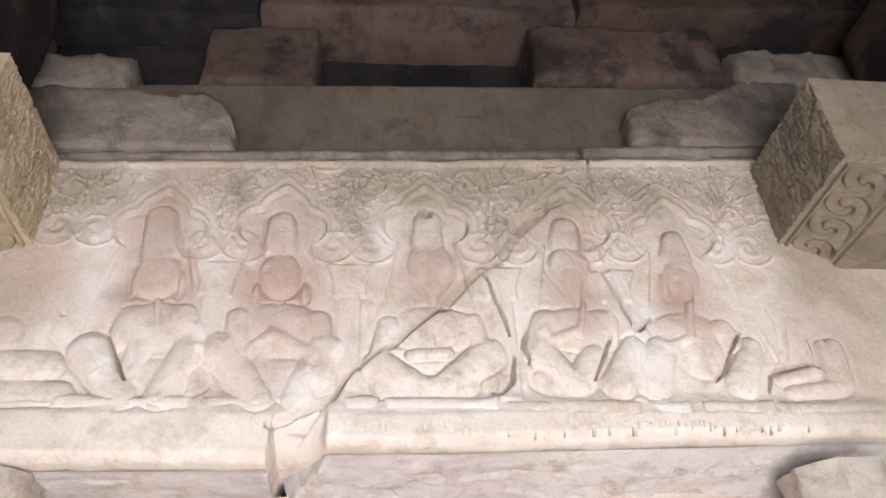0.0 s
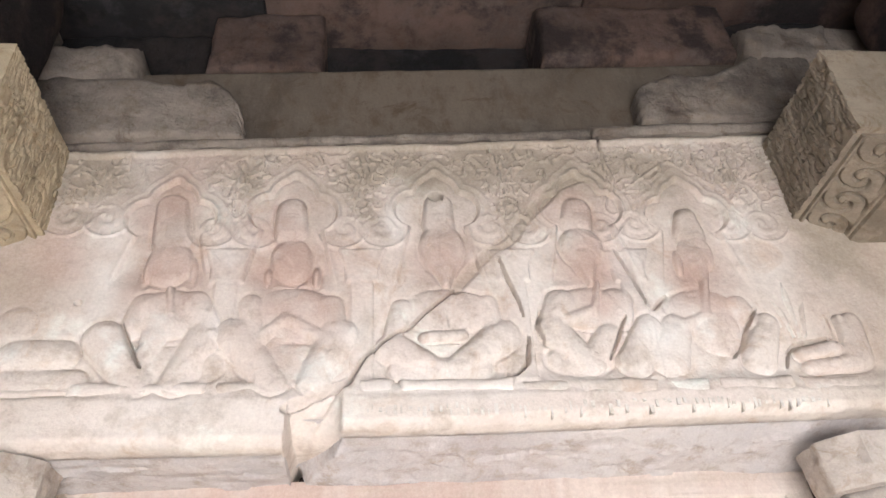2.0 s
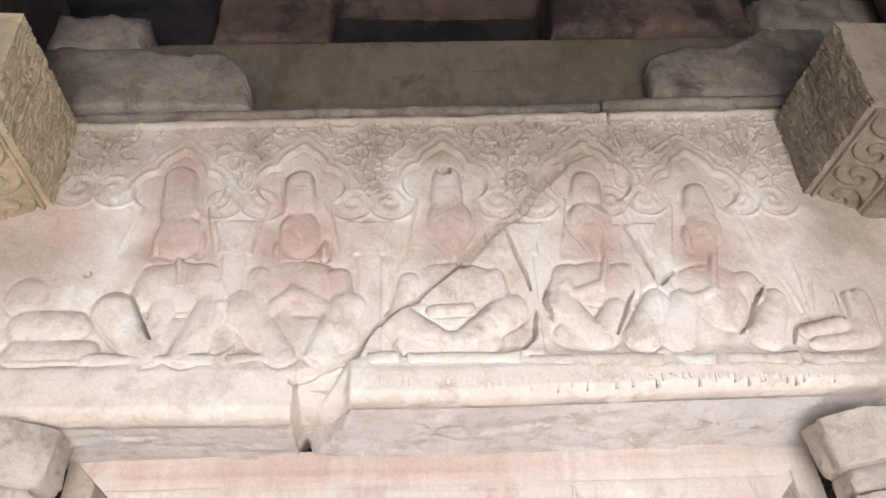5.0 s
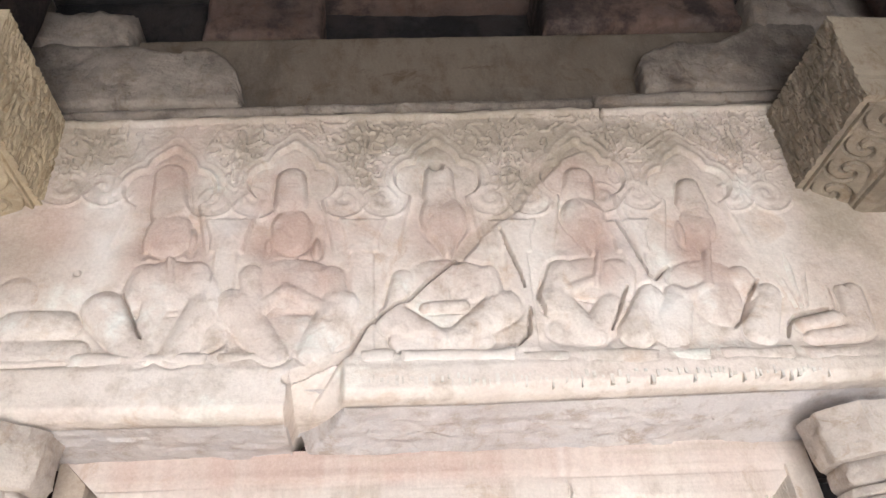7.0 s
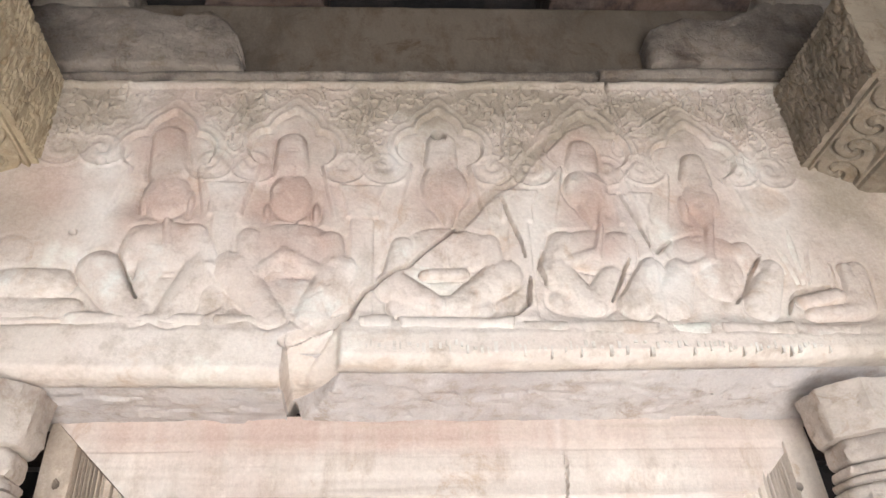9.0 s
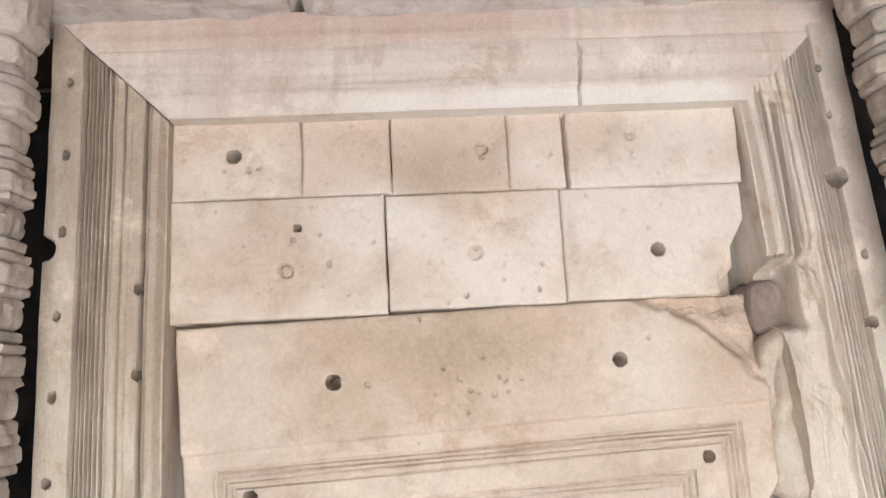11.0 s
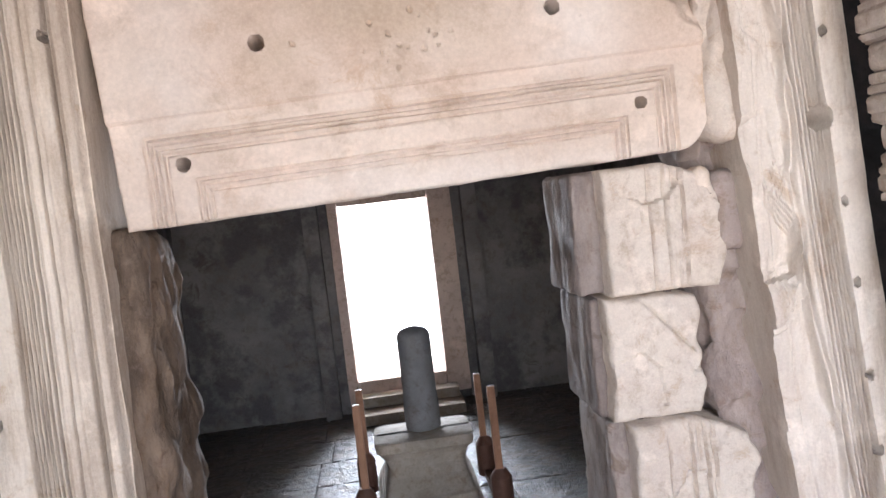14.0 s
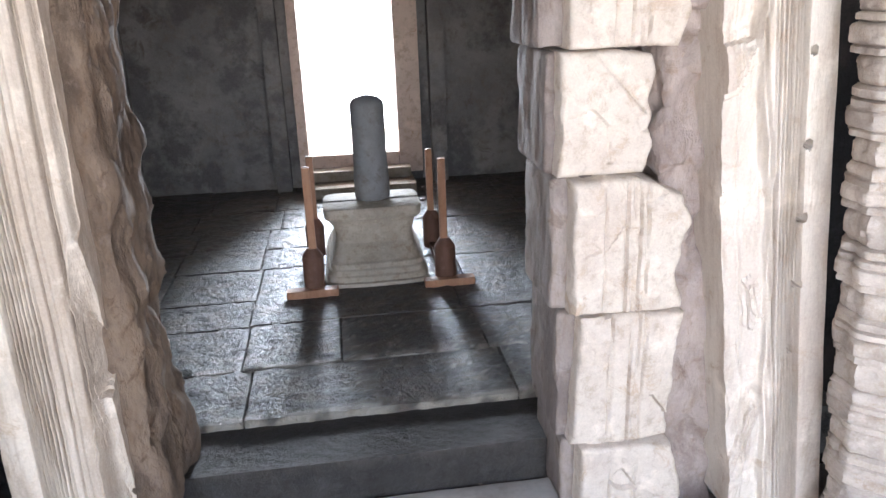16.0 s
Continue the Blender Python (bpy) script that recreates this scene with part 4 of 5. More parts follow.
def crevice(x, z):
    d = 0 * x
    wx = x + 0.006 * fbm(x, z, x * 0, 16, 3, 99)
    for pts in CREVICES:
        (ax, az), (bx, bz) = pts[0], pts[-1]
        t = np.clip(((x - ax) * (bx - ax) + (z - az) * (bz - az)) / ((bx - ax) ** 2 + (bz - az) ** 2), 0, 1)
        half = 0.003 + 0.0048 * np.sin(np.pi * (0.15 + 0.8 * t))
        d = np.maximum(d, smooth(1.0, 0.15, line_dist(wx, z, pts) / half))
    return d


def fracture(x, z):
    """Depth of the open crack and of the worn scar that goes on from it."""
    wz = z + 0.006 * fbm(x, z, x * 0, 20, 3, 95)
    c, q = line_dist(x, wz, CRACK), line_dist(x, wz, SCAR)
    wide = 0.0045 + 0.006 * smooth(3.70, 3.62, z)
    return 0.045 * smooth(wide * 1.5, wide * 0.3, c) + 0.011 * smooth(0.026, 0.014, q) * (0.8 + 0.4 * fbm(x, z, x * 0, 30, 3, 96))


def lintel_top(x):
    return 4.622 + 0.052 * x


def lintel_bottom(x):
    return 3.437 + 0.047 * smooth(-0.52, -0.50, x) + 0.022 * np.maximum(0, x)


def niche(x, z, c, apex):
    """Signed distance to a cusped, pointed niche round a head (inside is negative)."""
    s = apex - 4.44
    d = np.hypot(x - c, (z - 4.335 - s) * 0.9) - 0.078
    tip = np.sqrt((x - c) ** 2 + 0.0003) * 0.80 - 0.012 + (z - apex) * 0.60
    d = np.minimum(d, np.maximum(tip, 4.335 + s - z))
    for k in (-1, 1):
        d = np.minimum(d, np.hypot(x - c - k * 0.082, (z - 4.268 - s) * 0.9) - 0.068)
    d = np.minimum(d, np.maximum(np.abs(x - c) - 0.098 - 0.22 * np.maximum(0, 4.22 - z), z - 4.25 - s))
    return d


def volute(x, z, cx, cz, r, turn):
    dx, dz = (x - cx) * turn, z - cz
    rad, ang = np.hypot(dx, dz), np.arctan2(dz, dx)
    spiral = np.cos(2 * np.pi * (rad / (r * 0.72)) - ang)
    return 0.009 * smooth(r, r * 0.85, rad) * smooth(-0.3, 0.5, spiral)


def prim_dist(x, z, p):
    """Signed distance to a tapered limb ("c") or an oval ("e") of a statue, and its half thickness."""
    if p[0] == "e":
        (cx, cz), rx, rz = p[1], p[2], p[3]
        k = np.hypot((x - cx) / rx, (z - cz) / rz)
        return (k - 1) * min(rx, rz), min(rx, rz)
    (ax, az), (bx, bz), r0, r1 = p[1], p[2], p[3], p[4]
    t = np.clip(((x - ax) * (bx - ax) + (z - az) * (bz - az)) / ((bx - ax) ** 2 + (bz - az) ** 2), 0, 1)
    r = r0 + (r1 - r0) * t
    return np.hypot(x - ax - t * (bx - ax), z - az - t * (bz - az)) - r, r


def outline(x, z, prims):
    return np.min([prim_dist(x, z, p)[0] for p in prims], axis=0)


def statue_height(x, z, prims, seed):
    wx = x + 0.007 * fbm(x, z, x * 0, 8, 3, seed)
    wz = z + 0.007 * fbm(x, z, x * 0 + 3, 8, 3, seed)
    hs, ds = [], []
    for p in prims:
        d, r = prim_dist(wx, wz, p)
        ds.append(d)
        hs.append(p[-1] * np.maximum(0, 1 - np.maximum(0, 1 + d / r) ** 2.6) ** 0.9)
    hs = np.array(hs)
    top = np.sum(hs ** 4, axis=0) ** 0.25
    low = np.sort(hs, axis=0)
    crease = np.exp(-((low[-1] - low[-2]) / 0.002) ** 2) * smooth(0.012, 0.02, low[-2])
    h = top - 0.003 * crease + 0.004 * fbm(x, z, x * 0, 11, 5, seed + 1) - 0.004 * np.maximum(0, facets(x + 0.01 * fbm(x, z, x * 0, 20, 3, seed), z * 0, z, 11, seed) - 0.3)
    # folds and chips across the limbs, worn to shallow marks
    h = h - 0.004 * smooth(0.30, 0.50, fbm(x, z, x * 0, 20, 3, seed + 7)) + 0.003 * soft_facets(x, x * 0, z, 18, seed + 8) * smooth(0.008, 0.02, top)
    h = h - 0.0025 * smooth(0.10, 0.02, np.abs(fbm(x * 1.4 + 0.5 * z, z - 0.4 * x, x * 0, 7, 2, seed + 6))) * smooth(0.012, 0.02, top)
    return h * 0.62 - 0.002, np.min(ds, axis=0)


def panel_height(x, z):
    h = 0.008 * fbm(x, z, x * 0, 5, 5, 90)
    top = lintel_top(x)
    near = np.full_like(x, 9.0)
    for c, apex in FIGS:
        d = niche(x, z, c, apex)
        near = np.minimum(near, d)
        body = smooth(3.95, 4.05, z)
        h = h - 0.012 * smooth(0.004, -0.008, d) * body
        body = body * (0.35 + 0.65 * smooth(4.14, 4.22, z))
        h = h + 0.006 * np.exp(-((d - 0.008) / 0.005) ** 2) * body - 0.006 * np.exp(-((d + 0.004) / 0.004) ** 2) * body + 0.0035 * np.exp(-((d - 0.034) / 0.004) ** 2) * body
    # the second, larger gable over the last niche
    far = np.abs((4.548 - z) - 0.78 * np.sqrt((x - 0.85) ** 2 + 0.0002))
    h = h + 0.006 * smooth(0.008, 0.003, far) * smooth(4.36, 4.40, z)
    # foliage between and over the niches: thin raised tendrils
    wx = x + 0.03 * fbm(x, z, x * 0, 9, 2, 91)
    wz = z + 0.03 * fbm(x, z, x * 0 + 5, 9, 2, 92)
    leaf = np.minimum(np.abs(fbm(wx, wz, x * 0, 20, 2, 93)), np.abs(fbm(wx, wz, x * 0 + 7, 30, 1, 103)))
    worn = smooth(-0.35, 0.25, fbm(x, z, x * 0, 2.2, 2, 94) + 0.2 + 0.5 * (x < 0.9) - 0.45 * (x < -0.75))
    area = smooth(4.20, 4.30, z) * smooth(0.03, 0.06, near) * smooth(0.0, 0.02, top - 0.015 - z) * smooth(1.42, 1.3, np.abs(x))
    h = h + area * worn * (0.0085 * smooth(0.07, 0.015, leaf) - 0.003)
    mids = [(-1.225, 4.25), (-0.735, 4.20), (-0.300, 4.20), (0.205, 4.21), (0.605, 4.23), (1.085, 4.23)]
    for i, (mx, mz) in enumerate(mids):
        for k in (-1, 1):
            h = h + 0.5 * volute(x, z, mx + k * 0.060, mz + 0.012, 0.064, k)
            h = h + 0.006 * smooth(0.007, 0.003, np.abs(np.hypot(x - mx - k * 0.07, z - mz - 0.02) - 0.088)) * smooth(mz + 0.02, mz - 0.03, z)
        h = h + 0.005 * smooth(0.006, 0.002, np.abs(np.hypot(x - mx, (z - mz - 0.10) * 0.7) - 0.028)) * worn
        stem = np.abs(np.abs(x - mx - 0.008 * np.sin(z * 30)) - 0.012)
        h = h + 0.006 * smooth(0.007, 0.003, stem) * smooth(4.33, 4.36, z) * smooth(0, 0.03, top - 0.05 - z)
        for k in (-1, 1):
            h = h + 0.006 * np.exp(-((seg_dist(x, z, mx, 4.42, mx + k * 0.10, 4.55) - 0.004) / 0.005) ** 2) * worn
        if i in (1, 2, 3, 4):
            cap = smooth(0.008, 0.0, np.abs(x - mx) - 0.05 - 0.35 * np.maximum(0, z - 4.05)) * smooth(3.99, 4.0, z) * smooth(4.13, 4.12, z)
            shaft = smooth(0.008, 0.0, np.abs(x - mx) - 0.032) * smooth(4.0, 3.99, z) * smooth(3.62, 3.64, z)
            h = h + 0.010 * cap + 0.008 * shaft + 0.003 * cap * fbm(x, z, x * 0, 22, 3, 105)
    # a groove is cut round each statue
    for prims in (STATUE_0, STATUE_1, STATUE_2, STATUE_3, STATUE_4, STATUE_5, STATUE_6):
        sd = outline(x, z, prims)
        h = h - 0.010 * np.exp(-((sd - 0.002) / 0.005) ** 2) * smooth(-0.5, 0.3, fbm(x, z, x * 0, 6, 3, 104))
    # ledge with seats and the band of worn characters below
    zw = z + 0.012 * fbm(x, z, x * 0, 3, 3, 98)
    h = h + 0.020 * smooth(3.665, 3.600, zw) + 0.006 * smooth(3.60, 3.575, zw) - 0.022 * smooth(0.035, 0.0, zw - lintel_bottom(x))
    h = h - 0.006 * np.maximum(0, fbm(x, z * 1.6, x * 0, 6, 4, 106)) * smooth(3.66, 3.6, z)
    # horizontal run at the top edge
    h = h + 0.012 * smooth(0.035, 0.02, top - z)
    # upper left is plain and worn
    h = h - fracture(x, z)
    # broken-out triangle under the crack
    wedge = smooth(0, 0.01, x + 0.516) * smooth(-0.345, -0.365, x - 0.005 * fbm(z, x, x * 0, 20, 3, 96)) * smooth(0, 0.028, 3.552 + 0.53 * (x + 0.513) - z)
    zt = 3.545 + 0.53 * (x + 0.513)
    h = h - wedge * (0.012 + 0.27 * np.clip((zt - z) / (zt - 3.42), 0, 1) ** 0.9 * np.clip((-0.352 - x) / 0.15, 0, 1) ** 0.7 + 0.006 * fbm(x, z, x * 0, 9, 4, 97))
    crk = [(-0.345, 3.64), (-0.40, 3.56), (-0.44, 3.52), (-0.50, 3.44), (-0.52, 3.42)]
    h = h - 0.014 * smooth(0.010, 0.001, line_dist(x, z, crk)) * wedge
    h = h - 0.036 * crevice(x, z) - 0.022 * smooth(0.008, 0.002, line_dist(x, z, [(0.60, 4.69), (0.605, 4.60), (0.66, 4.57)]))
    h = h - 0.03 * smooth(0.022, 0.012, np.hypot(x - 1.06, (z - 4.39) * 1.8)) - 0.022 * smooth(0.02, 0.01, np.hypot(x + 1.155, (z - 4.20)))
    h = h - 0.02 * smooth(0.011, 0.007, np.hypot(x + 1.18, z - 3.92)) - 0.05 * smooth(0.024, 0.012, np.hypot(x + 0.044, z - 4.373))
    return h


def lintel_warp(x, z):
    v = (z - 3.45) / 1.17
    bottom = lintel_bottom(x)
    return x, bottom + v * (lintel_top(x) - bottom)


relief_block("relief_panel", -1.72, 1.72, 3.45, 4.62, 2.245, 2.66, panel_height, 0.0052, M_LINTEL, lintel, "cream and reddish carved face with a diagonal crack", edge=0.016, jag=0.008, seed=50, warp=lintel_warp, stains=lintel_stains)


def soffit():
    x, y = np.meshgrid(np.linspace(-1.66, 1.66, 420), np.linspace(2.285, 2.515, 40))
    bottom = lintel_bottom(x)
    back = 3.418 + 0.012 * (x + 1.2) * 0.4
    t = (y - 2.285) / 0.23
    z = bottom * (1 - t) + np.minimum(back, bottom) * t - 0.006
    z = z + 0.012 * fbm(x, y * 2, x * 0, 7, 5, 71) * smooth(0, 0.2, t) + 0.006 * facets(x * 0.6, y, x * 0, 14, 72) * smooth(0.1, 0.3, t)
    cut = np.clip((-0.352 - x) / 0.15, 0, 1) ** 0.7 * 0.28 * smooth(0.0, 0.01, x + 0.522)
    z = z + 0.06 * smooth(0.03, 0.0, y - 2.245 - cut) * smooth(0.0, 0.01, x + 0.522) * smooth(-0.35, -0.356, x)
    n, m = x.shape
    verts = np.concatenate([np.stack([x, y, z], -1).reshape(-1, 3), np.stack([x, y, z * 0 + 3.52], -1).reshape(-1, 3)])
    idx = np.arange(n * m).reshape(n, m)
    faces = [(int(idx[i, j]), int(idx[i + 1, j]), int(idx[i + 1, j + 1]), int(idx[i, j + 1])) for i in range(n - 1) for j in range(m - 1)]
    return verts.tolist(), faces


vv, ff = soffit()
mesh_part("soffit", vv[:420 * 40], ff, M_SOFFIT, lintel, "rough grey underside with chisel marks")


def relief_statue(prims, seed, hole=None):
    """One seated statue standing out of the panel, worn smooth."""
    cell = 0.0048
    ends = np.array([q for p in prims for q in p[1:3] if isinstance(q, tuple)])
    (x0, z0), (x1, z1) = ends.min(0) - 0.12, ends.max(0) + 0.13
    X, Z = np.meshgrid(np.arange(max(x0, -1.6), min(x1, 1.6), cell), np.arange(max(z0, 3.60), z1, cell))
    H, sd = statue_height(X, Z, prims, seed)
    if hole:
        H = H - hole[2] * smooth(hole[3], hole[3] * 0.4, np.hypot(X - hole[0], (Z - hole[1]) * 0.9) + 0.006 * fbm(X, Z, X * 0, 30, 2, 3))
    keep = sd < 0.006
    base = panel_height(X, Z) + fracture(X, Z) + 0.036 * crevice(X, Z)
    base = base * (1 - 0.6 * smooth(0.0, -0.02, sd))
    Y = 2.245 - base - np.where(keep, H, -0.006) + fracture(X, Z) + 0.036 * crevice(X, Z)
    idx = -np.ones(X.shape, int)
    verts, faces = [], []
    cells = keep[:-1, :-1] | keep[1:, :-1] | keep[:-1, 1:] | keep[1:, 1:]
    for i, j in np.argwhere(cells):
        q = []
        for a, b in ((i, j), (i, j + 1), (i + 1, j + 1), (i + 1, j)):
            if idx[a, b] < 0:
                idx[a, b] = len(verts)
                verts.append((X[a, b], Y[a, b], Z[a, b]))
            q.append(int(idx[a, b]))
        faces.append(tuple(q))
    return mesh_part("relief_statue", verts, faces, M_FIGURE, lintel, "seated statue in relief, face worn plain", lintel_stains)


relief_statue(STATUE_0, 3)
relief_statue(STATUE_1, 4)
relief_statue(STATUE_2, 5, hole=(-0.040, 4.360, 0.05, 0.030))
relief_statue(STATUE_3, 8)
relief_statue(STATUE_4, 11)
relief_statue(STATUE_5, 9)
relief_statue(STATUE_6, 10)


def fan_leaf(cx, cz, label):
    """A worn palmette: ridges spreading upwards from its foot."""
    xs, zs = np.arange(-0.12, 0.12, 0.005), np.arange(-0.02, 0.30, 0.005)
    X, Z = np.meshgrid(xs, zs)
    ang, rad = np.arctan2(X, Z + 0.12), np.hypot(X, Z + 0.12)
    lim = 0.34 - 0.10 * np.abs(np.sin(ang * 11))
    H = 0.016 * smooth(0.0, 0.04, lim - rad) * smooth(0.36, 0.30, np.abs(ang)) * (0.6 + 0.4 * np.cos(ang * 34)) + 0.002 * fbm(X, Z, X * 0, 18, 3, 5)
    n, m = X.shape
    idx = np.arange(n * m).reshape(n, m)
    faces = [(int(idx[i, j]), int(idx[i, j + 1]), int(idx[i + 1, j + 1]), int(idx[i + 1, j])) for i in range(n - 1) for j in range(m - 1)]
    verts = np.stack([X + cx, 2.252 - H, Z + cz], -1).reshape(-1, 3).tolist()
    return mesh_part("palmette", verts, faces, M_LINTEL, lintel, label, lintel_stains)


fan_leaf(1.13, 3.79, "worn fan-shaped palmette")

# the seats under the statues and the band of unreadable writing
for i, (x0, x1) in enumerate(((-1.15, -0.74), (-0.73, -0.52), (-0.31, -0.20), (-0.19, 0.17), (0.18, 0.34), (0.36, 0.62), (0.64, 0.78), (0.80, 1.05), (1.07, 1.27))):
    relief_block("seat_ledge", x0, x1, 3.585 - 0.02 * (x0 > 0), 3.645 - 0.012 * (x0 > 0), 2.2215, 2.25, lambda x, z: 0.008 * fbm(x, z, x * 0, 9, 4, 107), 0.008, M_LINTEL, lintel, "", edge=0.028, jag=0.008, seed=100 + i, stains=lintel_stains)
marks_v, marks_f = [], []
rm = random.Random(4)
xm = -0.28
while xm < 1.15:
    wv, hv, zv = rm.uniform(0.003, 0.012), rm.uniform(0.006, 0.034), 3.552 + 0.006 * xm + rm.uniform(-0.022, 0.003)
    b = len(marks_v)
    y0 = 2.2165
    marks_v += [(xm, y0, zv - hv), (xm + wv, y0, zv - hv), (xm + wv, y0, zv), (xm, y0, zv), (xm, y0 + 0.02, zv - hv), (xm + wv, y0 + 0.02, zv - hv), (xm + wv, y0 + 0.02, zv), (xm, y0 + 0.02, zv)]
    marks_f += [tuple(b + k for k in q) for q in ((0, 1, 2, 3), (1, 5, 6, 2), (5, 4, 7, 6), (4, 0, 3, 7), (3, 2, 6, 7), (4, 5, 1, 0))]
    xm += wv + rm.uniform(0.006, 0.02)
M_CHALK = stone("whitish_marks", (0.70, 0.65, 0.58), (0.66, 0.60, 0.54), None, 0, 2.0, bump=0.1)
mesh_part("worn_characters", marks_v, marks_f, M_CHALK, lintel, "row of whitish worn characters")

# ---- capitals beside the lintel ----


def capital(side, xin, z0, z1, y0, label, seed, material):
    ob = thing("pilaster_capital", label, "capital", "", "capitals beside the lintel", at=(side * (xin + 0.3), 2.1, z0 - 0.3))

    def chips(a, b):
        n = np.abs(fbm(a * 1.7 + 0.02 * fbm(a, b, a * 0, 9, 2, seed), b * 0.55, a * 0, 40, 2, seed))
        return 0.008 * smooth(0.02, 0.22, n) + 0.004 * fbm(a, b, a * 0, 10, 3, seed)
    ya, za = np.meshgrid(np.linspace(2.30, y0, 200), np.linspace(z0, z1, 150))
    d = chips(ya, za)
    groove = 0.02 * smooth(0.006, 0.002, np.abs(za - (z0 + 0.6 * (z1 - z0)))) * smooth(y0 + 0.02, y0 + 0.08, ya) * smooth(2.1, 2.0, ya)
    xa = side * (xin - d + groove)
    n, m = ya.shape
    verts = np.stack([xa, ya, za], -1).reshape(-1, 3).tolist()
    idx = np.arange(n * m).reshape(n, m)
    faces = [(int(idx[i, j]), int(idx[i, j + 1]), int(idx[i + 1, j + 1]), int(idx[i + 1, j])) for i in range(n - 1) for j in range(m - 1)]
    rim = list(idx[0, :]) + list(idx[1:, -1]) + list(idx[-1, :-1][::-1]) + list(idx[1:-1, 0][::-1])
    base = len(verts)
    for r in rim:
        x, y, z = verts[int(r)]
        verts.append([side * (xin + 0.55), y, z])
    k = len(rim)
    faces += [(int(rim[i]), base + i, base + (i + 1) % k, int(rim[(i + 1) % k])) for i in range(k)]
    faces.append(tuple(base + i for i in range(k)))
    mesh_part("abacus", verts, faces, material, ob, "block with a chiselled side")
    # carved band sloping outwards under the block, then plain steps
    u, v = np.meshgrid(np.linspace(0, 1, 90), np.linspace(0, 1, 60))
    y = 2.30 + u * (y0 + 0.03 - 2.30)
    out, down = 0.02 + v * 0.16, 0.004 + v * 0.07
    h = 0 * u
    for cx in (0.16, 0.40, 0.64, 0.88):
        dx, dz = (u - cx) * 0.5, (v - 0.5) * 0.17
        rad = np.hypot(dx, dz)
        h = h - 0.013 * smooth(0.078, 0.07, rad) * smooth(0.62, 0.95, np.cos(rad * 130 - 2 * np.arctan2(dz, dx)))
    h = h + 0.01 * (smooth(0.08, 0.03, v) + smooth(0.92, 0.97, v))
    x = side * (xin + out - h * 0.3)
    z = z0 - down - h
    verts = np.stack([x, y, z], -1).reshape(-1, 3).tolist()
    n, m = x.shape
    idx = np.arange(n * m).reshape(n, m)
    faces = [(int(idx[i, j]), int(idx[i, j + 1]), int(idx[i + 1, j + 1]), int(idx[i + 1, j])) for i in range(n - 1) for j in range(m - 1)]
    rim = list(idx[0, :]) + list(idx[1:, -1]) + list(idx[-1, :-1][::-1]) + list(idx[1:-1, 0][::-1])
    base = len(verts)
    for r in rim:
        vx, vy, vz = verts[int(r)]
        verts.append([vx, vy, z0 + 0.01])
    k = len(rim)
    faces += [(int(rim[i]), base + i, base + (i + 1) % k, int(rim[(i + 1) % k])) for i in range(k)]
    mesh_part("scroll_band", verts, faces, material, ob, "band of carved scrolls")
    rough_part("lower_moulding", (side * (xin + 0.43), (2.30 + y0) / 2 + 0.02, z0 - 0.065), (0.52, 2.26 - y0, 0.085), material, ob, r=0.03, cell=0.04, amp=0.006, seed=seed)
    rough_part("upper_block", (side * (xin + 0.48 + 0.34 * (side > 0)), y0 + 0.13, z1 + 0.38), (0.72 - 0.26 * (side > 0), 0.62, 0.78), M_SOOT_SHADE, ob, "rough dark block above the carving", r=0.09, cell=0.04, amp=0.03, seed=seed + 1, freq=4)
    rough_part("shaft", (side * (xin + 0.66), 2.10, z0 / 2 - 0.155), (0.42, 0.42, z0 + 0.10), M_COLUMN, ob, "plain pilaster shaft", r=0.02, cell=0.12, amp=0.006, seed=seed + 2)
    return ob


capital(1, 1.275, 4.265, 4.632, 1.77, "brown carved pilaster capital with a chiselled side and a scroll band", 4, M_CAPITAL_GREY)
capital(-1, 1.352, 4.185, 4.545, 1.75, "ochre carved pilaster capital with a chiselled side", 12, M_CAPITAL)

# ---- courses above the lintel ----
TILT = 0.055


def course(name, x0, x1, z0, z1, front, material, label, seed, jag=0.008, amp=0.014, crown=None, edge=0.03, kind=0.5):
    """A block of the wall over the lintel; all of them lie on the same slight tilt. crown: rows of (x, top)."""
    def f(x, z):
        return amp * fbm(x, z, x * 0 + seed, 4, 5, seed) + kind * amp * soft_facets(x, z * 0, z, 7, seed)

    def lift(x, z):
        v = np.clip((z - z0) / (z1 - z0), 0, 1.05)
        if crown:
            top = np.interp(x, [c[0] for c in crown], [c[1] for c in crown]) + 0.012 * fbm(x, x * 0, x * 0 + seed, 14, 3, seed)
            z = z0 + v * (top - z0)
        return x, z + TILT * x
    ob = relief_block(name, x0, x1, z0, z1, front, 2.64, f, 0.011, material, None, "", edge=edge, jag=jag, seed=seed, warp=lift)
    return tagged(ob, label, "stone block", "courses above the lintel", "structure")


course("ledge_course", -1.60, 0.575, 4.628, 4.662, 2.222, M_BROKEN, "thin broken ledge on top of the lintel", 1, 0.012, 0.008, edge=0.014)
course("ledge_course", 0.585, 1.50, 4.626, 4.676, 2.216, M_BROKEN, "thin broken grey ledge on top of the lintel", 2, 0.010, 0.008, edge=0.014)
course("long_course", -1.34, 1.50, 4.664, 5.108, 2.300, M_BAND, "long smooth brown-grey stone above the lintel", 3, 0.004, 0.004, edge=0.014, kind=0.0)
course("broken_block", -1.62, -0.752, 4.664, 5.0, 2.205, M_BROKEN, "broken grey block end above the lintel", 4, 0.022, 0.022, edge=0.03,
       crown=((-1.62, 5.03), (-1.25, 4.985), (-1.0, 4.955), (-0.89, 4.95), (-0.82, 4.90), (-0.775, 4.83), (-0.752, 4.76)))
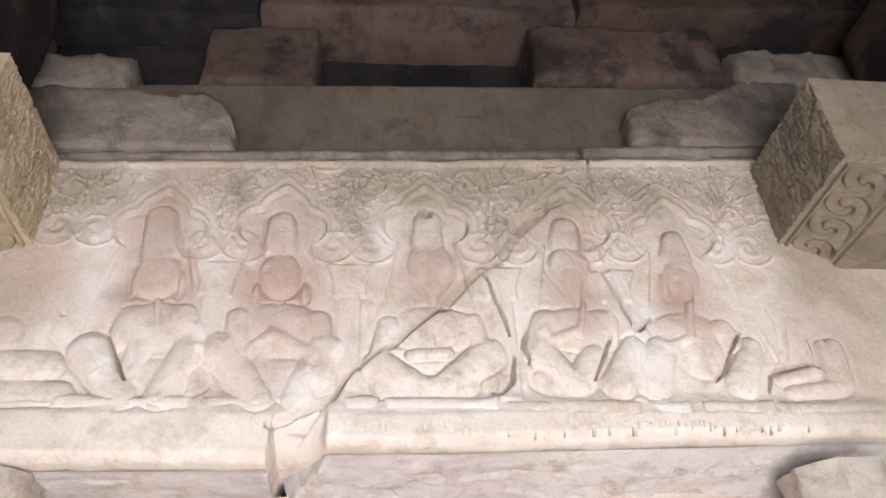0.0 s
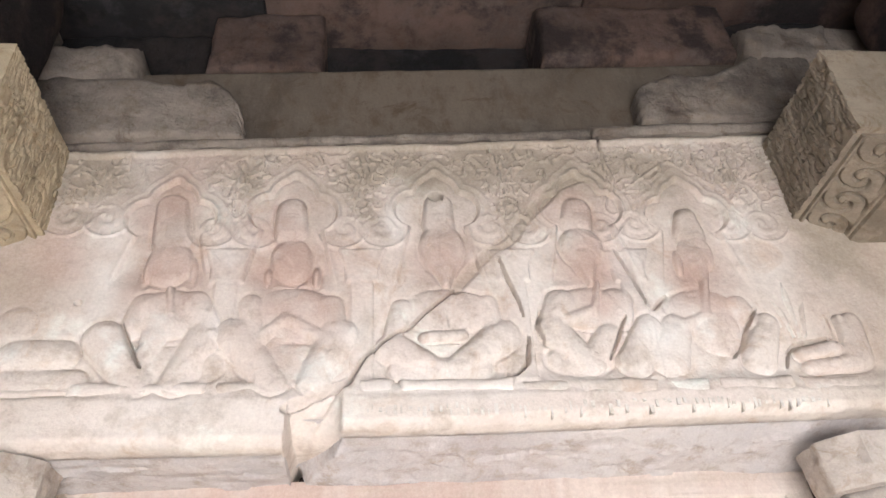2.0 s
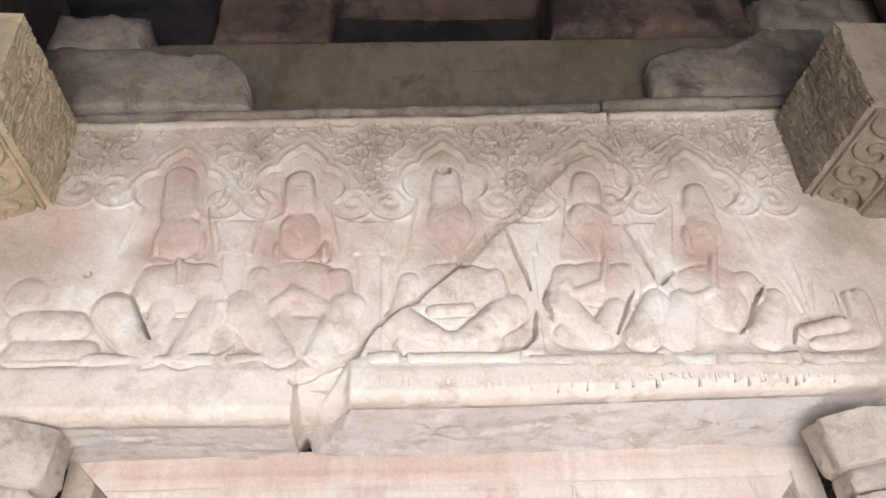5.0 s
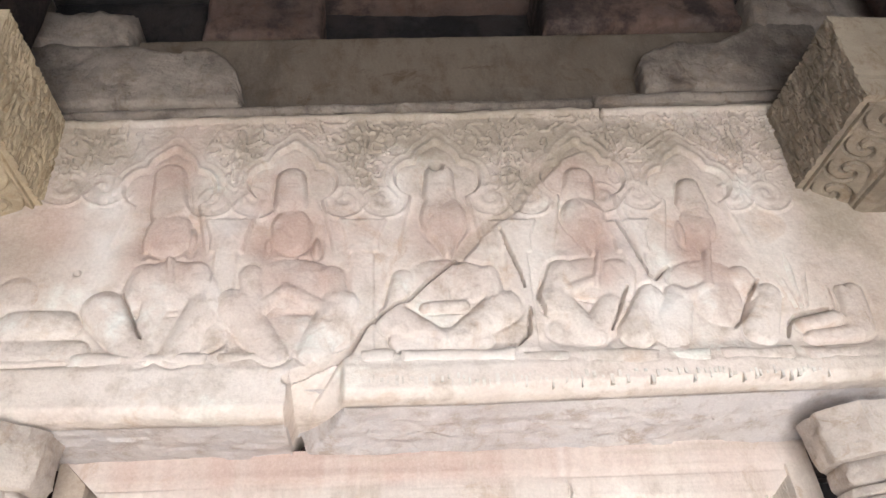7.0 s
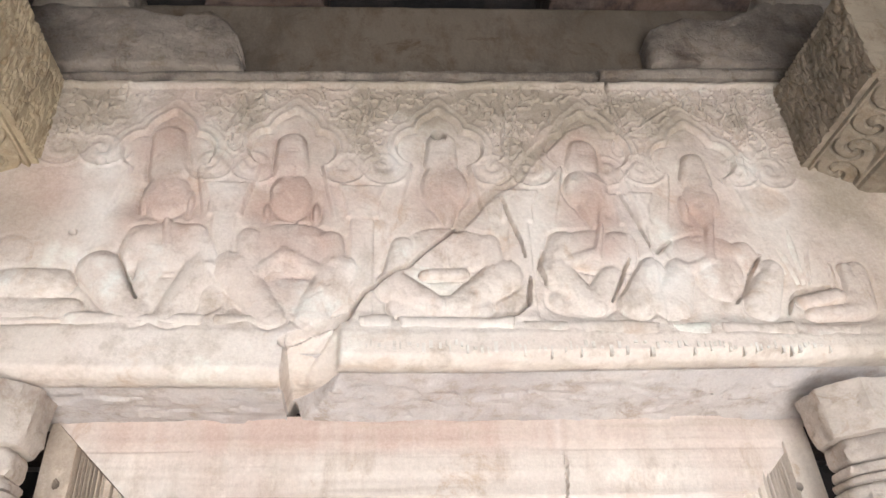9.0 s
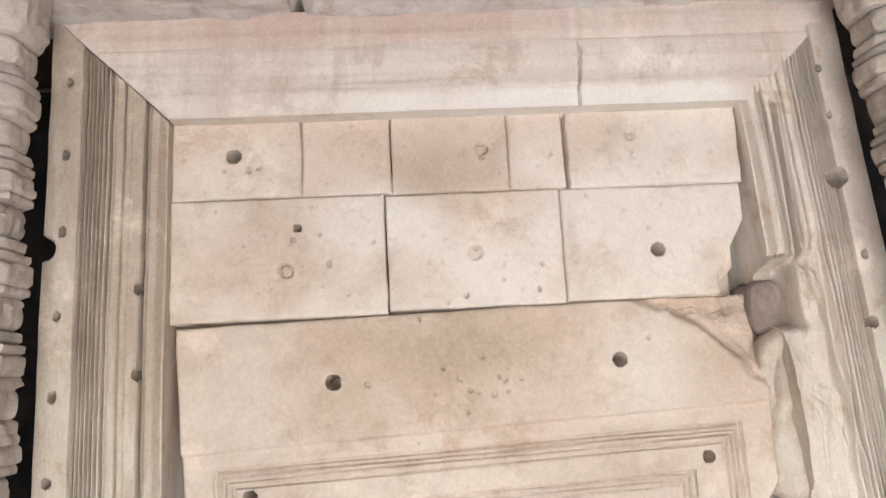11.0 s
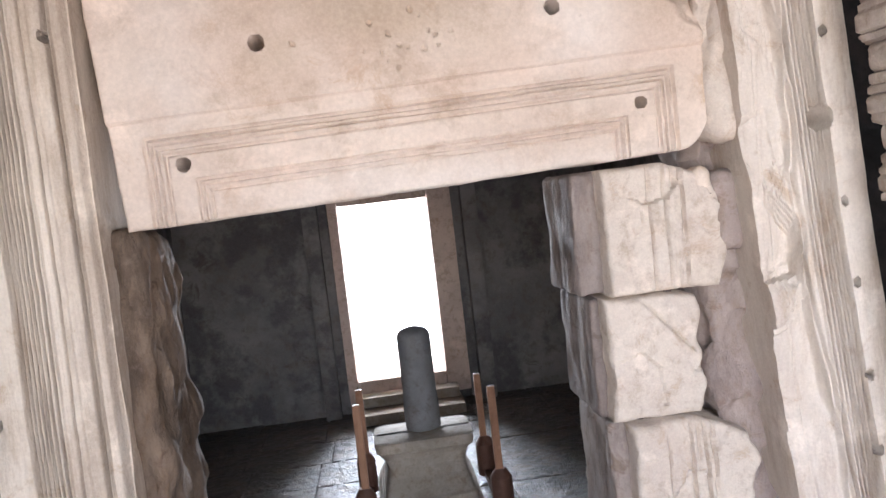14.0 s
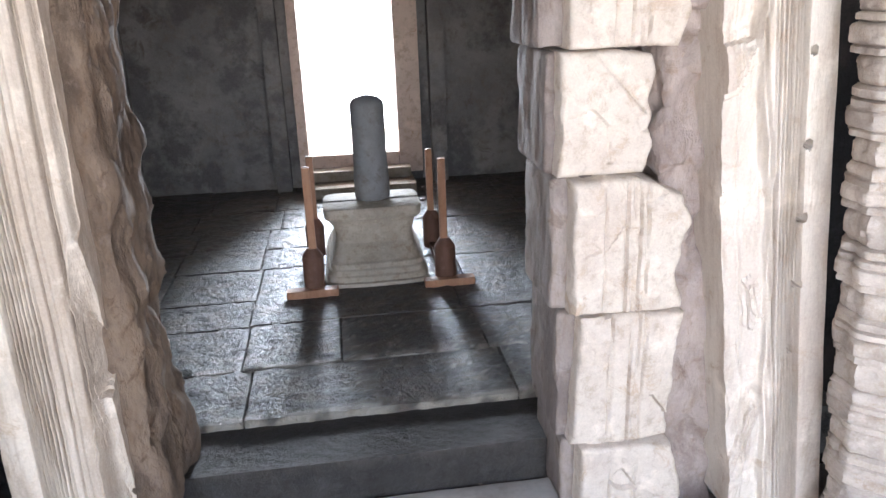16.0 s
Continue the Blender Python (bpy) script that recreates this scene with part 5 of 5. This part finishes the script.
course("broken_block", 0.790, 1.62, 4.678, 5.0, 2.200, M_BROKEN, "broken grey block end above the lintel", 5, 0.018, 0.022, edge=0.03,
       crown=((0.79, 4.83), (0.83, 4.90), (0.90, 4.935), (1.0, 4.955), (1.16, 4.945), (1.25, 4.985), (1.34, 5.05), (1.62, 5.12)))
course("broken_block", 1.34, 1.75, 5.02, 5.24, 2.19, M_BROKEN, "broken dark stone above the lintel", 6, 0.03, 0.03, edge=0.05)
course("broken_block", -1.75, -1.185, 4.99, 5.19, 2.20, M_BROKEN, "broken dark stone above the lintel", 7, 0.03, 0.03, edge=0.05)
course("soot_block", -1.62, -0.955, 5.112, 5.47, 2.40, M_BLACK, "block coloured black for soot and shade", 15, 0.012)
course("soot_block", -0.95, -0.478, 5.112, 5.47, 2.290, M_SOOT_SHADE_RED, "reddish block, soot and shade in its colour", 8, 0.012)
course("soot_block", 0.460, 1.345, 5.115, 5.475, 2.255, M_SOOT_SHADE_RED, "reddish block, soot and shade in its colour", 9, 0.014, 0.016, edge=0.045)
course("soot_block", 1.36, 1.9, 5.20, 5.475, 2.36, M_BLACK, "dark block, black with soot and painted shade", 16, 0.014)
# The recess has its shade put into this black back.
course("niche_back", -0.52, 0.52, 5.08, 5.50, 2.50, M_BLACK, "back of a recess, coloured black for soot and shade", 10, 0.0)
course("top_course", -2.3, -0.74, 5.485, 5.74, 2.24, M_BLACK, "course under the vault, coloured black for soot and shade", 18, 0.010, 0.02)
course("top_course", -0.73, 0.68, 5.485, 5.74, 2.20, M_SOOT_SHADE_RED, "course under the vault, soot and shade in its colour", 11, 0.010, 0.02)
course("top_course", 0.69, 2.3, 5.485, 5.74, 2.17, M_SOOT_SHADE, "course under the vault, soot and shade in its colour", 17, 0.010, 0.02)
course("top_course", -2.3, 2.3, 5.75, 6.10, 2.04, M_SOOT_SHADE, "course under the vault, soot and shade in its colour", 12, 0.008)
for side_x in (-1.965, 1.965):
    rough_thing("end_block", (side_x, 2.46, 4.44), (0.67, 0.36, 1.98), M_BROKEN, "weathered wall beside the lintel", "stone block", "structure", "courses above the lintel", r=0.03, cell=0.06, amp=0.012, seed=13)

# ---- sanctuary floor, threshold steps ----
rough_thing("threshold", (-0.15, 2.705, -0.295), (1.95, 0.47, 0.17), M_GROUND, "worn pale threshold stone", "threshold", "structure", r=0.02, cell=0.04, amp=0.006)
def worn_arris(front):
    """Pale rubbed front edge and scattered flecks on dark stone."""
    def f(x, z, y):
        n = fbm(x, y, z, 14, 4, 301)
        edge = smooth(0.042, 0.012, np.abs(y - front - 0.012 + 0.010 * n)) * smooth(-0.35, 0.25, n)
        fleck = smooth(0.50, 0.62, fbm(x, y * 1.4, z, 34, 2, 302))
        return 0 * x, 0.35 * smooth(0.0, 0.5, fbm(x, y, z, 4, 3, 303)), np.clip(1.1 * edge + 0.6 * fleck, 0, 0.95)
    return f


step = thing("inner_step", "stone step inside the doorway, coloured dark for shade, lit along its chipped edge", "step", "structure", at=(-0.1, 3.15, -0.3))
for i, (x0, x1, y0, y1, top) in enumerate(((-1.10, -0.135, 3.065, 3.245, -0.085), (-0.128, 0.02, 3.075, 3.245, -0.09), (0.028, 0.95, 3.085, 3.245, -0.085), (-1.10, 0.10, 2.965, 3.035, -0.2), (0.108, 0.95, 2.96, 3.04, -0.205))):
    v, f = rough_box((x0 + x1) / 2, (y0 + y1) / 2, top - 0.1, x1 - x0, y1 - y0, 0.2, r=0.012, cell=0.015, amp=0.012, seed=2 + 3 * i, freq=13, rock=0.5)
    mesh_part("step_block", v, f, M_STEP, step, "", worn_arris(y0))
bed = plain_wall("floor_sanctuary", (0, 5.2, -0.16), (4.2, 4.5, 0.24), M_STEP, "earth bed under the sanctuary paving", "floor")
rf = random.Random(5)
yy = 3.255
row = 0
while yy < 7.15:
    dy = rf.uniform(0.34, 0.52)
    joints = [-1.98, -1.30, -0.70, 0.46, 1.16, 1.98]
    if row % 2:
        joints.append(rf.uniform(-0.25, 0.15))
    joints = sorted(q if abs(q) > 1.9 else q + rf.uniform(-0.05, 0.05) for q in joints)
    for x0, x1 in zip(joints, joints[1:]):
        v, f = rough_box((x0 + x1) / 2, yy + dy / 2, -0.047 + rf.uniform(-0.005, 0.005), x1 - x0 - 0.005, dy - 0.005, 0.09, r=0.008, cell=0.02, amp=0.011, seed=row * 7 + int(x0 * 10) % 7, freq=17, rock=0.6)
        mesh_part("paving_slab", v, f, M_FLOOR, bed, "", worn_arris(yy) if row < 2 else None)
    row += 1
    yy += dy

# ---- linga on its pedestal ----
pedestal = thing("pedestal", "pale moulded stone pedestal with a spouted top", "pedestal", at=(0, 5.25, 0))


def square_turned(profile, cx, cy, seed):
    """A body of rounded-square plan from rows of (height, half width, added half depth)."""
    n = 64
    a = np.linspace(0, 2 * np.pi, n, endpoint=False)
    sq = 1 / (np.abs(np.cos(a)) ** 10 + np.abs(np.sin(a)) ** 10) ** 0.1
    zs = np.arange(profile[0][0], profile[-1][0] + 1e-6, 0.004)
    hw = np.interp(zs, [p[0] for p in profile], [p[1] for p in profile])
    longer = np.interp(zs, [p[0] for p in profile], [p[2] for p in profile])[:, None]
    A, Z = np.meshgrid(a, zs)
    R = hw[:, None] * sq[None, :]
    R = R + 0.004 * fbm(np.cos(A) + cx, np.sin(A), Z * 3, 4, 4, seed)
    X, Y = cx + R * np.cos(A), cy + R * np.sin(A) + longer * np.sign(np.sin(A)) * np.abs(np.sin(A)) ** 0.3
    k = len(zs)
    verts = np.stack([X, Y, Z], -1).reshape(-1, 3).tolist()
    faces = [(i * n + j, i * n + (j + 1) % n, (i + 1) * n + (j + 1) % n, (i + 1) * n + j) for i in range(k - 1) for j in range(n)]
    faces += [tuple(range((k - 1) * n, k * n)), tuple(reversed(range(n)))]
    return verts, faces


vv, ff = square_turned(((0.0, 0.315, 0.185), (0.02, 0.315, 0.18), (0.024, 0.305, 0.17), (0.05, 0.303, 0.16), (0.054, 0.295, 0.155), (0.08, 0.292, 0.14), (0.084, 0.283, 0.135), (0.11, 0.278, 0.12), (0.114, 0.268, 0.11), (0.15, 0.255, 0.07),
                        (0.20, 0.240, 0.02), (0.25, 0.240, -0.02), (0.30, 0.258, -0.06), (0.335, 0.288, -0.085)), -0.015, 5.12, 3)
mesh_part("base", vv, ff, M_PEDESTAL, pedestal, "moulded base with a hollowed waist")
vv, ff = square_turned(((0.33, 0.290, -0.087), (0.342, 0.302, -0.09), (0.385, 0.306, -0.1), (0.40, 0.302, -0.1), (0.404, 0.285, -0.1)), -0.015, 5.12, 5)
mesh_part("top_slab", vv, ff, M_PEDESTAL, pedestal, "flat top slab with worn edges")
zs = np.linspace(0.400, 1.055, 40)
rr = 0.106 + 0.006 * smooth(0.7, 0.5, zs) - 0.008 * smooth(0.42, 0.40, zs)
rr = rr * np.sqrt(np.maximum(0.02, 1 - np.clip((zs - 0.985) / 0.0705, 0, 1) ** 2.5))
A, Zg = np.meshgrid(np.linspace(0, 2 * np.pi, 28, endpoint=False), zs)
R = rr[:, None] + 0.003 * fbm(np.cos(A), np.sin(A), Zg * 4, 3, 3, 3)
verts = np.stack([0.0 + R * np.cos(A), 5.17 + R * np.sin(A), Zg], -1).reshape(-1, 3).tolist()
faces = [(i * 28 + j, i * 28 + (j + 1) % 28, (i + 1) * 28 + (j + 1) % 28, (i + 1) * 28 + j) for i in range(39) for j in range(28)] + [tuple(range(39 * 28, 40 * 28))]
tagged(mesh_part("linga", verts, faces, M_LINGA, None), "dark grey rounded stone linga standing on the pedestal", "linga")


def rail(side, x, label):
    ob = thing("wooden_rail", label, "barrier", "", "wooden rails beside the pedestal", at=(x, 4.9, 0))
    for y, top in ((4.60, 0.755), (5.20, 0.69)):
        post = rough_part("post", (x, y, 0.22 + (top - 0.22) / 2), (0.045, 0.04, top - 0.22), M_WOOD, ob, r=0.006, cell=0.05, amp=0.002)
        bm = bmesh.new()
        bmesh.ops.create_cone(bm, cap_ends=True, segments=10, radius1=0.062, radius2=0.062, depth=0.20)
        top_v = [v for v in bm.verts if v.co.z > 0]
        bm2 = bmesh.ops.create_cone(bm, cap_ends=True, segments=10, radius1=0.062, radius2=0.03, depth=0.05)
        for v in bm2["verts"]:
            v.co.z += 0.125
        bmesh.ops.translate(bm, verts=bm.verts, vec=(x + side * 0.005, y, 0.13))
        part("knob", bm, M_WOOD_DARK, post, "thick rounded foot")
    rough_part("foot_beam", (x + side * 0.02, 4.55, 0.025), (0.30, 0.07, 0.05), M_WOOD, ob, r=0.008, cell=0.05, amp=0.002)
    rough_part("side_beam", (x, 4.9, 0.05), (0.05, 0.68, 0.05), M_WOOD_DARK, ob, r=0.008, cell=0.06, amp=0.002)
    return ob


rail(-1, -0.385, "brown wooden rail with two posts beside the pedestal")
rail(1, 0.375, "brown wooden rail with two posts beside the pedestal")
